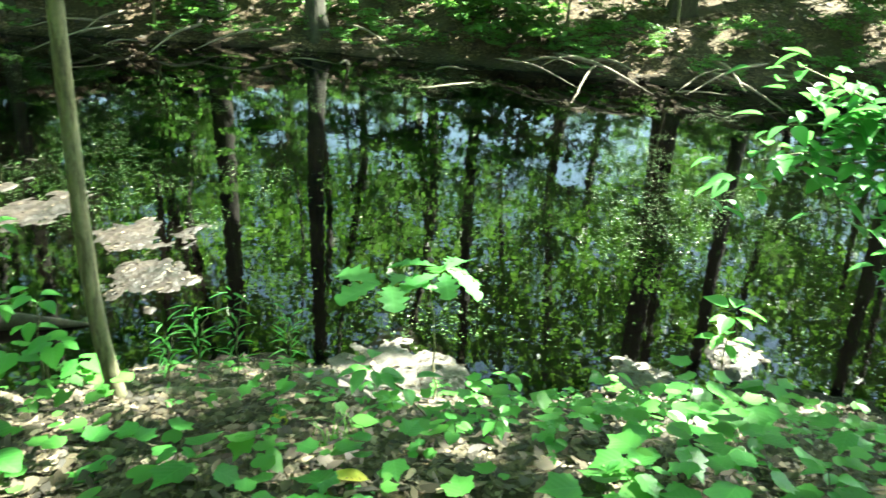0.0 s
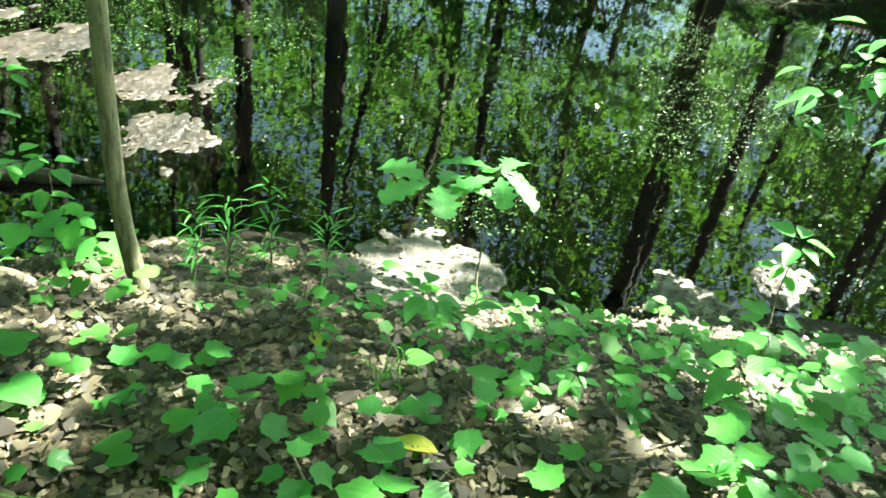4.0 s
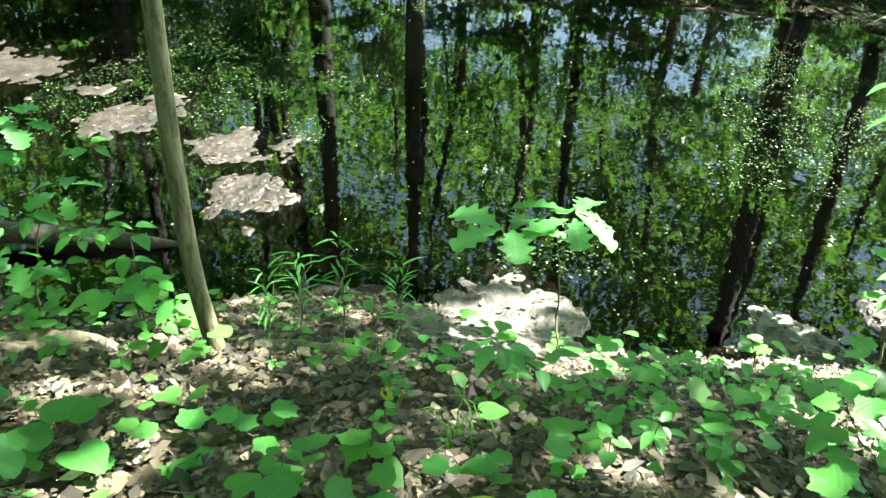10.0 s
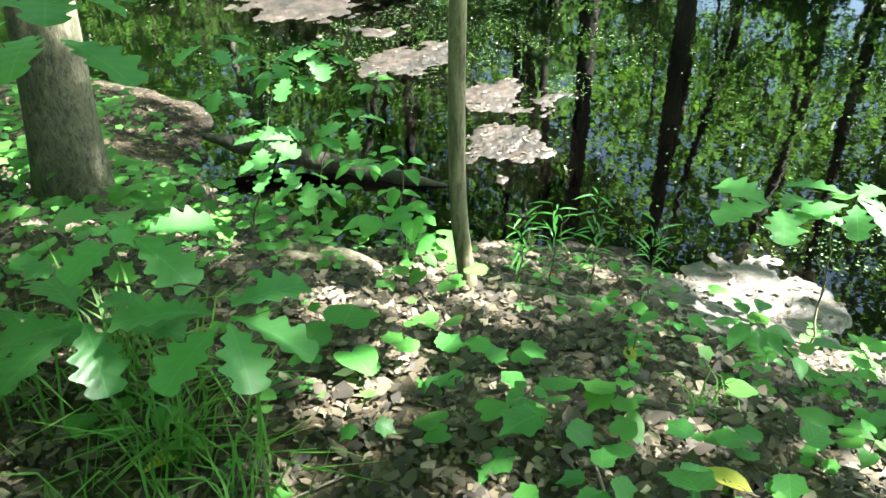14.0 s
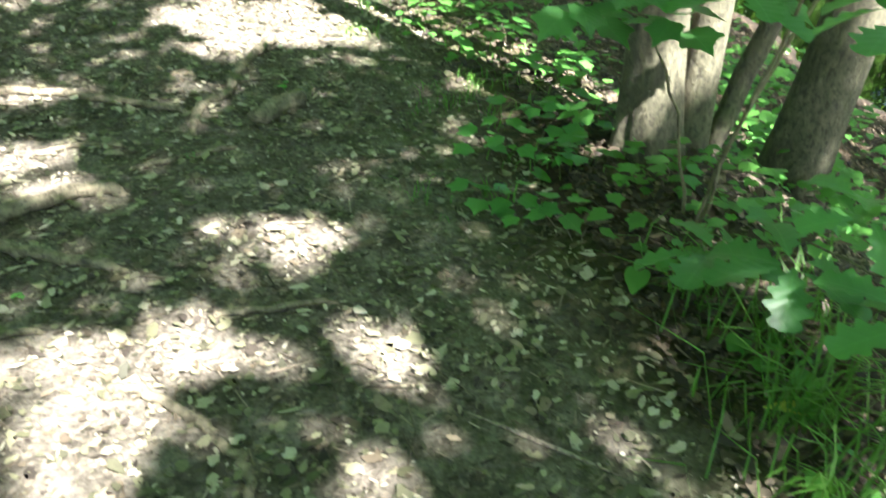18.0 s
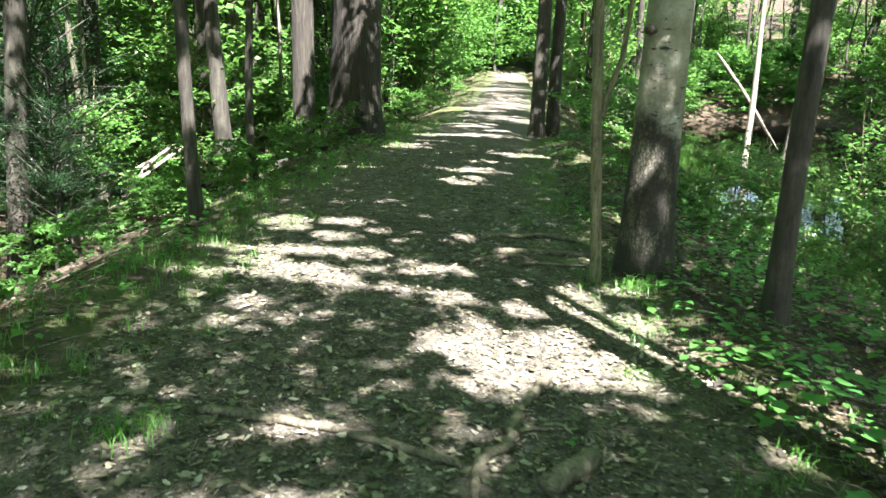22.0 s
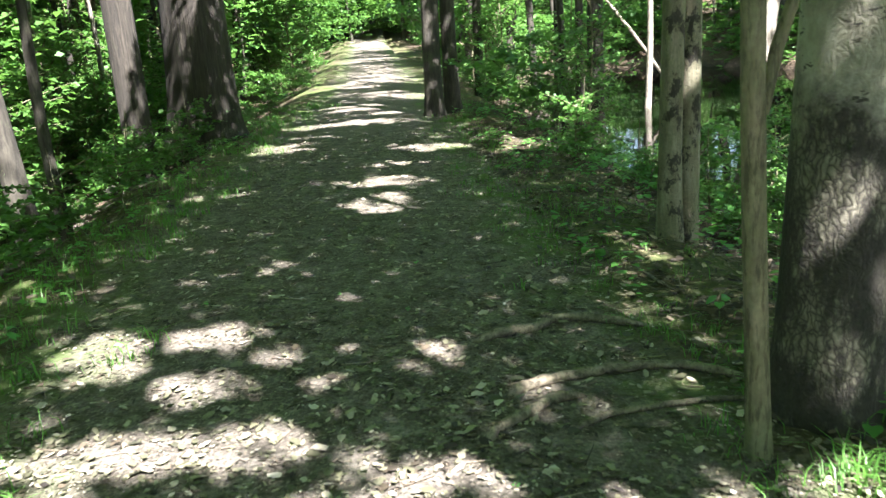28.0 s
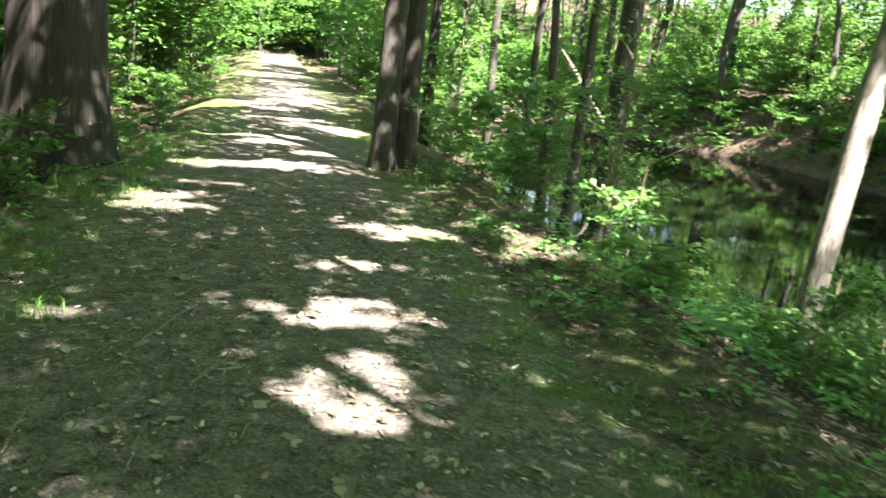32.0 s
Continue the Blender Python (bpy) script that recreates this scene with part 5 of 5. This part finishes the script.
for _k, (_x, _y) in enumerate([(1.36, 0.55), (0.9, 1.76), (2.1, 1.05), (1.0, 0.45)]):
    _t = thing("fallen_leaf", "yellowed leaf lying on the leaf litter", "fallen leaf", "yellow leaves", at=(_x, _y, ground_z(_x, _y) + 0.03))
    leaf_at(_t, "yellow", (0, 0, 0), 0.13, 70 * _k, 8, 6, "blade")


# ---------------------------------------------------------------- litter, grass, floating specks
def curled_leaves(centres, size, seed, lift=0.5):
    g = np.random.default_rng(seed)
    n = len(centres)
    yaw = g.uniform(0, 6.28, n)
    t = np.stack([np.cos(yaw), np.sin(yaw), g.normal(size=n) * 0.25 * lift], 1)
    s = np.stack([-np.sin(yaw), np.cos(yaw), g.normal(size=n) * 0.35 * lift], 1)
    L = (size * g.uniform(0.45, 1.3, n))[:, None]
    W = L * g.uniform(0.3, 0.75, n)[:, None]
    up = np.array([0, 0, 1.0]) * L * g.uniform(-0.05, 0.28, n)[:, None] * lift
    c = np.asarray(centres)
    lobes = [(-0.5, 0.0, 0.6), (-0.22, 0.5, 1.0), (-0.04, 0.24, 0.2), (0.2, 0.46, 0.5), (0.5, 0.0, 0.8), (0.18, -0.44, 0.4), (0.0, -0.22, 0.2), (-0.25, -0.5, 0.9)]
    jag = g.uniform(0.7, 1.25, (n, 8, 1))
    v = np.stack([c + (t * L * a + s * W * b) * jag[:, k] + up * h for k, (a, b, h) in enumerate(lobes)], 1)
    f = (np.arange(n)[:, None, None] * 8 + np.array([[0, 1, 2, 3], [0, 3, 4, 7], [7, 4, 5, 6]])[None]).reshape(-1, 4)
    return v.reshape(-1, 3), f


def scatter_litter():
    g = np.random.default_rng(41)
    spots = []
    for n, (xa, xb, ya, yb) in ((58000, (0.6, 3.9, -3.2, 4.4)), (30000, (0.0, 4.3, 4.2, 17)), (6000, (-6.5, -3.0, 3, 17)), (6000, (14.2, 20, -8, 30))):
        p = np.stack([g.uniform(xa, xb, n), g.uniform(ya, yb, n)], 1)
        spots.append(p)
    p = np.concatenate(spots)
    z = height(p[:, 0], p[:, 1])
    ok = (z > WATER + 0.01) & (((p[:, 0] - 3.4) / 0.62) ** 2 + ((p[:, 1] - 0.85) / 0.42) ** 2 > 0.7 + 0.6 * fbm(p[:, 0] * 4, p[:, 1] * 4, 15)) & ((p[:, 0] > right_edge(p[:, 1]) + 0.05) | (p[:, 0] < left_edge(p[:, 1]) - 0.05))
    p, z = p[ok], z[ok]
    c = np.stack([p[:, 0], p[:, 1], z + g.uniform(0.002, 0.034, len(z))], 1)
    size = np.where(c[:, 0] > 12, 0.14, 0.018 + 0.050 * g.random(len(c)) ** 2.2)
    ob = new("leaf_litter", link_mesh("leaf_litter", *curled_leaves(c, size, 5, 1.0), DEAD_LEAF, False))
    tagged(ob, "brown and tan dead leaves covering the forest floor", "leaf litter", kind="stuff")
    n = 17000
    y = np.where(g.random(n) < 0.7, g.uniform(0.4, 9, n), g.uniform(9, 20, n))
    x = left_edge(y) + (right_edge(y) - left_edge(y)) * g.uniform(0, 1, n)
    keep = fbm(x * 1.2, y * 1.2, 71) + 0.35 * np.abs((x - left_edge(y)) / (right_edge(y) - left_edge(y)) - 0.5) > 0.45
    x, y = x[keep], y[keep]
    c = np.stack([x, y, height(x, y) + g.uniform(0.003, 0.014, len(x))], 1)
    ob = new("trail_litter", link_mesh("trail_litter", *curled_leaves(c, 0.014 + 0.04 * g.random(len(c)) ** 2.2, 6, 0.7), DEAD_LEAF, False))
    tagged(ob, "scattered leaf fragments trodden into the dirt trail", "leaf litter", kind="stuff")
    n = 42000
    y = np.where(g.random(n) < 0.66, g.uniform(0.6, 8, n), g.uniform(8, 17, n))
    x = left_edge(y) + (right_edge(y) - left_edge(y) + 0.2) * g.random(n)
    keep = fbm(x * 1.7, y * 1.7, 73) > 0.42 - 0.3 * g.random(n)
    x, y = x[keep], y[keep]
    c = np.stack([x, y, height(x, y) + g.uniform(0.004, 0.016, len(x))], 1)
    tagged(new("trodden_leaves", link_mesh("trodden_leaves", *curled_leaves(c, 0.014 + 0.046 * g.random(len(c)) ** 2.8, 16, 0.7), OLD_LEAF, False)), "faded olive and tan leaves lying flat on the trail", "leaf litter", kind="stuff")
    n = 900
    y = g.uniform(-1, 16, n)
    x = np.where(g.random(n) < 0.6, right_edge(y) + g.uniform(0.1, 2.8, n), left_edge(y) - g.uniform(0, 2.5, n))
    twigs = []
    for a, b in zip(x, y):
        if a > float(shore(b)) - 0.1:
            continue
        yaw, L = g.uniform(0, 6.28), g.uniform(0.08, 0.4)
        q = np.array([[a + math.cos(yaw) * L * k, b + math.sin(yaw) * L * k + 0.03 * L * math.sin(k * 5), 0] for k in (-0.5, 0, 0.5)])
        q[:, 2] = height(q[:, 0], q[:, 1]) + 0.012
        twigs.append(tube(q, [0.004, 0.0035, 0.002], 4))
    chips = []
    by = np.where(np.arange(5200) % 3 > 0, g.uniform(0.6, 17, 5200), g.uniform(0.8, 6, 5200))
    bx = left_edge(by) + (right_edge(by) - left_edge(by) + 0.3) * g.random(5200)
    bz = height(bx, by)
    for k in range(5200):
        yaw, L = g.uniform(0, 6.28), g.uniform(0.015, 0.05) if k % 5 else g.uniform(0.05, 0.16)
        d = np.array([math.cos(yaw) * L, math.sin(yaw) * L, 0]) / 2
        at = np.array([bx[k], by[k], bz[k] + 0.006])
        chips.append(tube(np.array([at - d, at + d + (0, 0, g.uniform(0, 0.006))]), [0.0035, 0.0022], 4))
    tagged(new("wood_chips", link_mesh("wood_chips", *merge(chips), CHIP)), "splinters and short twigs trodden into the trail", "wood chips", kind="stuff")
    tagged(new("twigs", link_mesh("twigs", *merge(twigs), WOOD_DEAD)), "thin dead twigs lying among the leaves", "twigs", kind="stuff")


def scatter_grass():
    g = np.random.default_rng(51)
    v, f, n = [], [], 0
    tufts = [(0.86, 1.75, 90, 0.32), (0.95, 2.05, 70, 0.34), (0.78, 1.5, 60, 0.26), (0.8, 2.3, 50, 0.25), (1.75, 0.75, 30, 0.12), (0.15, 6.70, 90, 0.15), (0.28, 6.62, 60, 0.13), (-2.3, 3.95, 60, 0.16), (-2.2, 4.05, 40, 0.14)]
    for k in range(560):
        y = g.uniform(3, 24)
        if g.random() < 0.5:
            tufts.append((float(right_edge(y)) + g.normal() * 0.3 + 0.15, y, 14, 0.10))
        else:
            tufts.append((float(left_edge(y)) - g.normal() * 0.35 - 0.12, y, 16, 0.14))
    for x, y, m, h in tufts:
        bz = ground_z(x, y) - 0.02
        for k in range(m):
            a, r = g.uniform(0, 6.28), abs(g.normal()) * (0.05 + 0.25 * h)
            bx, by = x + math.cos(a) * r, y + math.sin(a) * r
            yaw, L, w = g.uniform(0, 6.28), h * g.uniform(0.5, 1.3), 0.0022 + 0.006 * h
            d = np.array([math.cos(yaw), math.sin(yaw), 0])
            s = np.array([-d[1], d[0], 0]) * w
            p0, p1, p2 = np.array([bx, by, bz]), np.array([bx, by, bz + L * 0.6]) + d * L * 0.2, np.array([bx, by, bz + L * 0.7]) + d * L * 0.75
            v += [p0 - s, p0 + s, p1 + s * 0.8, p1 - s * 0.8, p2 + s * 0.1, p2 - s * 0.1]
            f += [(n, n + 1, n + 2, n + 3), (n + 3, n + 2, n + 4, n + 5)]
            n += 6
    tagged(new("grass", link_mesh("grass", np.array(v), np.array(f), GRASS)), "thin green grass along the trail edges", "grass", kind="stuff")


def scatter_specks():
    g = np.random.default_rng(61)
    m, t, p, out = nodes_of("floating_speck")
    r = t.nodes.new("ShaderNodeNewGeometry").outputs["Random Per Island"]
    t.links.new(ramp(t, r, [(0.0, (0.016, 0.04, 0.010)), (0.80, (0.04, 0.085, 0.02)), (0.96, (0.10, 0.13, 0.05)), (1.0, (0.50, 0.48, 0.40))]), p.inputs["Base Color"])
    n = 330000
    x, y = g.uniform(3.2, 15.5, n), g.uniform(-10, 34, n)
    mat = fbm(x * 0.42, y * 0.6, 91) + 0.55 * (fbm(x * 2.2, y * 3.5, 92) - 0.5) + 0.05 * ((x > 6) & (x < 11))
    mat = mat + 0.16 * np.exp(-((x - 6.4) / 1.2) ** 2 - ((y - 4.4) / 1.7) ** 2) + 0.06 * (y > 8)
    keep = (mat - 0.08 * (x < 5.6) > 0.61) | (g.random(n) < 0.035)
    x, y = x[keep], y[keep]
    ok = height(x, y) < WATER
    x, y = x[ok], y[ok]
    yaw, L = g.uniform(0, 6.28, len(x)), 0.004 + 0.012 * g.random(len(x)) ** 2
    d, e = np.stack([np.cos(yaw), np.sin(yaw)], 1) * L[:, None], np.stack([-np.sin(yaw), np.cos(yaw)], 1) * L[:, None] * 0.55
    c = np.stack([x, y], 1)
    flat = np.stack([c - d, c + e, c + d, c - e], 1).reshape(-1, 2)
    v = np.concatenate([flat, np.full((len(flat), 1), WATER + 0.003)], 1)
    ob = new("floating_specks", link_mesh("floating_specks", v, np.arange(len(v)).reshape(-1, 4), m, False))
    tagged(ob, "tiny green and pale floating leaves on the dark pond", "floating leaves", kind="stuff")


scatter_litter()
scatter_grass()
scatter_specks()


# ---------------------------------------------------------------- roots, sticks and logs
def limb_thing(name, label, category, pts, r0, r1, bark, seed, group="", on_ground=True, sink=0.3, blunt=False):
    g = np.random.default_rng(seed)
    pts = np.array([(p[0], p[1], p[2] if len(p) > 2 else 0.0) for p in pts], float)
    ext = np.concatenate([[2 * pts[0] - pts[1]], pts, [2 * pts[-1] - pts[-2]]])
    u = np.linspace(0, len(pts) - 1, 7 * (len(pts) - 1) + 1)
    i = np.minimum(u.astype(int), len(pts) - 2)
    f = (u - i)[:, None]
    a, b, c, d = ext[i], ext[i + 1], ext[i + 2], ext[i + 3]
    q = 0.5 * (2 * b + (c - a) * f + (2 * a - 5 * b + 4 * c - d) * f ** 2 + (3 * b - a - 3 * c + d) * f ** 3)
    q[1:-1, :2] += g.normal(size=(len(q) - 2, 2)) * min(0.006, 0.3 * r0)
    rad = np.linspace(r0, r1, len(q)) * (1 + 0.07 * g.normal(size=len(q)))
    ends = np.clip(np.minimum(np.arange(len(q)), np.arange(len(q))[::-1]) / (0.6 if blunt else 2.5), 0, 1)
    rad = rad * (0.25 + 0.75 * ends)
    if blunt:
        rad[0] = rad[-1] = r0 * 0.05
        q[0], q[-1] = q[1], q[-2]
        q[0] += (q[1] - q[2]) * 0.03
        q[-1] += (q[-2] - q[-3]) * 0.03
        ends[:] = 1
    if on_ground:
        buried = 1 - ends if "root" in name else 0
        q[:, 2] = height(q[:, 0], q[:, 1]) + np.maximum(rad, r1 * 0.5) * (1 - sink * 2) - buried * (rad * 2 + 0.012)
    base = q[0].copy()
    ob = thing(name, label, category, group, at=tuple(base))
    part("wood", link_mesh("wood", *tube(q - base, rad, 9), bark), ob)
    return ob


ROOTS = [([(-0.50, 4.93), (-0.60, 4.66), (-0.70, 4.36), (-0.73, 4.09), (-0.84, 3.92), (-0.86, 3.59)], 0.020), ([(-2.1, 4.26), (-1.91, 4.21), (-1.53, 4.15), (-1.26, 4.04), (-1.03, 3.95), (-0.88, 3.88)], 0.017),
         ([(-1.10, 4.13), (-1.03, 4.32), (-0.94, 4.47)], 0.008), ([(-1.24, 4.12), (-1.2, 4.24), (-1.15, 4.34)], 0.008), ([(-0.76, 4.16), (-0.66, 4.24), (-0.38, 4.32)], 0.010),
         ([(-1.06, 3.34), (-1.02, 3.36), (-0.80, 3.48), (-0.63, 3.55)], 0.011), ([(-1.7, 2.85), (-1.41, 3.04), (-1.22, 3.17), (-1.01, 3.18)], 0.026), ([(-1.5, 3.49), (-1.43, 3.53), (-1.30, 3.59), (-1.05, 3.57)], 0.010),
         ([(-1.6, 2.9), (-1.39, 2.82), (-1.16, 2.72), (-0.94, 2.65)], 0.020), ([(-0.95, 2.12), (-0.85, 2.08), (-0.72, 1.98), (-0.64, 1.89), (-0.56, 1.76), (-0.55, 1.6)], 0.013),
         ([(-0.7, 2.37), (-0.62, 2.39), (-0.45, 2.41), (-0.28, 2.44)], 0.010), ([(-1.35, 2.34), (-1.27, 2.36), (-1.12, 2.37)], 0.012), ([(-0.96, 8.17), (-0.59, 8.29), (-0.35, 8.40), (0.1, 8.2)], 0.022),
         ([(-0.9, 7.5), (-0.69, 7.62), (-0.33, 7.71), (-0.04, 7.70), (0.3, 7.4)], 0.02), ([(-1.11, 7.10), (-0.74, 7.41), (-0.49, 7.51)], 0.02), ([(-0.7, 7.2), (-0.4, 7.32), (0.0, 7.35), (0.3, 7.25)], 0.012)]
for _k, (_line, _r) in enumerate(ROOTS):
    limb_thing("tree_root", "worn tree root lying bare across the dirt trail", "tree root", _line, _r * 1.3, _r * 0.95, ROOT_BARK, 200 + _k, "trail roots", True, 0.05)
limb_thing("fallen_log", "short barkless branch piece lying on the trail", "log", [(-0.61, 3.72), (-0.5, 3.87), (-0.38, 4.03)], 0.044, 0.040, ROOT_BARK, 215, on_ground=True, sink=0.1, blunt=True)
limb_thing("stick", "thin stick leaning against the branch piece", "stick", [(-0.36, 4.28), (-0.34, 4.12), (-0.36, 3.98)], 0.011, 0.008, ROOT_BARK, 216, "sticks", True, 0.05)
STICKS = [((-2.32, 12.06), (-1.95, 13.1), 0.014), ((-1.98, 11.75), (-1.82, 12.12), 0.012), ((-2.56, 11.21), (-2.57, 11.61), 0.011), ((-2.13, 11.05), (-2.10, 11.42), 0.01),
          ((0.27, 9.24), (0.36, 8.71), 0.013), ((0.75, 4.9), (1.6, 5.3), 0.014), ((0.6, 11.2), (1.7, 10.3), 0.016), ((0.9, 12.2), (1.9, 11.5), 0.014), ((0.5, 10.2), (1.4, 9.9), 0.012), ((1.2, 2.9), (0.9, 2.3), 0.007), ((0.0, 1.92), (0.36, 1.65), 0.009), ((1.15, 9.3), (0.75, 8.75), 0.013), ((0.2, 8.0), (0.55, 7.75), 0.012)]
for _k, (_a, _b, _r) in enumerate(STICKS):
    limb_thing("stick", "dead stick lying on the ground", "stick", [_a, _b], _r, _r * 0.6, WOOD_DEAD, 230 + _k, "sticks", True, 0.1)
limb_thing("fallen_log", "barkless grey log lying on the bank behind the sapling", "log", [(2.43, 1.74), (2.5, 1.40), (2.52, 1.15)], 0.045, 0.035, WOOD_DEAD, 250, on_ground=True, sink=0.2)
limb_thing("exposed_root", "thick grey root curving along the bank top", "tree root", [(2.2, 2.75), (2.36, 2.5), (2.36, 2.12)], 0.05, 0.03, ROOT_BARK, 251, sink=0.2)
limb_thing("exposed_root", "thick grey root curving along the bank top", "tree root", [(2.1, 2.62), (2.26, 2.42), (2.28, 2.1)], 0.035, 0.022, ROOT_BARK, 252, sink=0.2)
limb_thing("sunken_log", "black waterlogged log at the pond's edge", "log", [(3.1, 2.8, -1.02), (3.38, 2.35, -1.12), (3.5, 1.9, -1.16)], 0.055, 0.035, BARK_DARK, 253, on_ground=False)
limb_thing("sunken_log", "dark mossy log half sunk in the pond", "log", [(3.7, 4.6, -0.95), (4.0, 3.7, -1.08), (4.2, 2.9, -1.15)], 0.085, 0.05, BARK_DARK, 254, on_ground=False)


def far_branches():
    g = np.random.default_rng(71)
    for k in range(36):
        y = g.uniform(-6, 22) if k % 2 else g.uniform(-5, 9)
        x = float(far_shore(y)) + g.uniform(-0.3, 0.8)
        z = ground_z(x, y) + 0.25
        L = g.uniform(1.2, 3.2)
        a = g.uniform(-0.9, 0.9)
        end = (x - L * math.cos(a), y + L * math.sin(a), WATER + g.uniform(-0.05, 0.35))
        mid = ((x + end[0]) / 2, (y + end[1]) / 2, (z + end[2]) / 2 + 0.12)
        limb_thing("fallen_branch", "bare grey fallen branch reaching into the pond", "branch", [(x, y, z), mid, end], g.uniform(0.018, 0.05), 0.008, WOOD_DEAD, 300 + k, "far bank branches", False)


limb_thing("bent_stem", "thin bare sapling stem leaning beside the trunks", "stem", [(0.92, 2.62, -0.05), (1.0, 2.66, 0.3), (1.13, 2.7, 0.62), (1.3, 2.72, 1.0)], 0.008, 0.005, BARK_SAPLING, 360, on_ground=False)
limb_thing("young_tree", "slim bare young tree leaning out between the trunks", "tree", [(1.42, 3.5, -0.25), (1.55, 3.52, 0.35), (1.85, 3.55, 1.2), (2.25, 3.6, 2.3), (2.8, 3.7, 4.2)], 0.055, 0.03, BARK_GREY, 361, on_ground=False)
far_branches()
limb_thing("leaning_snag", "bare dead limb leaning into the far pond", "branch", [(6.5, 30.0, 2.2), (7.6, 29.8, 0.75), (8.8, 29.6, -1.0)], 0.07, 0.04, WOOD_DEAD, 332, on_ground=False)
for _k, _p in enumerate([[(-6.9, 12.8, -0.62), (-6.1, 13.7, -0.02), (-5.4, 14.6, 0.3)], [(-6.2, 12.2, -0.55), (-5.9, 12.9, -0.1), (-5.5, 14.0, 0.25)], [(-5.9, 11.6, -0.6), (-6.1, 12.9, -0.15), (-6.0, 14.3, 0.2)]]):
    limb_thing("fallen_branch", "pale bleached branch propped across the gully", "branch", _p, 0.04, 0.015, BARK_PALE, 333 + _k, "gully branches", False)
limb_thing("fallen_branch", "dark fallen branch on the gully slope", "branch", [(-5.2, 13.6), (-4.6, 14.1), (-3.9, 14.9)], 0.05, 0.03, WOOD_DEAD, 335)

limb_thing("fallen_log", "fallen grey trunk lying in the gully below the trail", "log", [(-7.5, 11.5), (-5.8, 12.2), (-4.6, 12.9)], 0.09, 0.06, WOOD_DEAD, 331, sink=0.1)


def mud_flat(label, x, y, rx, ry, z, material, seed, rise=0.03, follow=False):
    """A low uneven shoal or a skin of mud over the bank, with a ragged edge and small humps."""
    n = 90
    a = np.linspace(-1.5, 1.5, n)
    X, Y = np.meshgrid(a, a, indexing="ij")
    wx, wy = X * rx, Y * ry
    rr = np.sqrt(X ** 2 + Y ** 2) * (1 + 1.5 * (fbm(wx * 2.6 + seed, wy * 3.6, seed + 2) - 0.5) + (0.25 if follow else 0.7) * (fbm(wx * 9 + seed, wy * 12, seed + 4) - 0.5))
    ground = height(x + wx, y + wy)
    floor = np.maximum(ground, z - 0.02) if follow else np.full_like(ground, z)
    Z = floor + rise * (1 - rr ** 2) + 0.03 * (fbm(wx * 7 + seed, wy * 9, seed) - 0.5) + 0.018 * (fbm(wx * 21 + seed, wy * 23, seed + 1) - 0.5)
    Z = Z - 0.5 * np.clip(rr - 1.0, 0, None) ** 1.4
    v = np.stack([x + wx, y + wy, np.maximum(Z, ground - 0.03)], -1).reshape(-1, 3)
    i, j = np.meshgrid(np.arange(n - 1), np.arange(n - 1), indexing="ij")
    f = np.stack([i * n + j, (i + 1) * n + j, (i + 1) * n + j + 1, i * n + j + 1], -1).reshape(-1, 4)
    tagged(new("mud_shoal", link_mesh("mud_shoal", v, f, material)), label, "mud bank", kind="structure")
    g = np.random.default_rng(seed)
    pick = v[(v[:, 2] > np.maximum(ground.ravel(), WATER) + 0.002) & (rr.ravel() < 1.1)]
    pick = pick[g.uniform(size=len(pick)) < (0.06 if follow else 0.015)] + (0, 0, 0.008)
    if len(pick):
        tagged(new("shoal_litter", link_mesh("shoal_litter", *curled_leaves(pick, 0.045, seed, 0.5), DEAD_LEAF, False)), "wet brown leaves stuck on the mud shoal", "leaf litter", kind="stuff")


def mud_material(name, dark, mid, light):
    m, t, p, out = nodes_of(name)
    v = coords(t)
    n1, n2 = noise_tex(t, v, 4, 6), noise_tex(t, v, 40, 4)
    col = ramp(t, n1, [(0.32, dark), (0.5, mid), (0.72, light)])
    col = mix(t, 0.6, col, ramp(t, n2, [(0.3, (0.35, 0.35, 0.35)), (0.7, (1, 1, 1))]), "MULTIPLY")
    t.links.new(col, p.inputs["Base Color"])
    p.inputs["Roughness"].default_value = 0.5
    bump(t, n2, 0.6, 0.02, p)
    return m


MUD = mud_material("drying_mud", (0.035, 0.031, 0.027), (0.085, 0.074, 0.066), (0.17, 0.150, 0.136))
SILT = mud_material("wet_silt", (0.006, 0.0045, 0.0036), (0.019, 0.0135, 0.0110), (0.046, 0.034, 0.028))
mud_flat("pale trodden mud on the bank at the pond's edge", 3.55, 0.85, 0.72, 0.48, WATER + 0.02, MUD, 3, 0.03, True)
mud_flat("pale trodden mud on the bank at the pond's edge", 3.75, -0.75, 0.4, 0.3, WATER + 0.02, MUD, 19, 0.025, True)
mud_flat("brown silt shoal just breaking the pond surface", 5.0, 2.85, 0.42, 0.30, WATER - 0.010, SILT, 5)
mud_flat("brown silt shoal just breaking the pond surface", 5.75, 3.35, 0.42, 0.42, WATER - 0.010, SILT, 7)
mud_flat("brown silt shoal just breaking the pond surface", 6.1, 4.5, 0.45, 0.6, WATER - 0.014, SILT, 13)
mud_flat("brown silt shoal just breaking the pond surface", 7.1, 6.4, 0.6, 1.0, WATER - 0.010, SILT, 9)
mud_flat("small muddy hump at the pond's edge", 4.45, -1.35, 0.22, 0.16, WATER + 0.005, SILT, 11)
mud_flat("small muddy hump at the pond's edge", 4.45, -2.9, 0.26, 0.2, WATER - 0.005, SILT, 15)
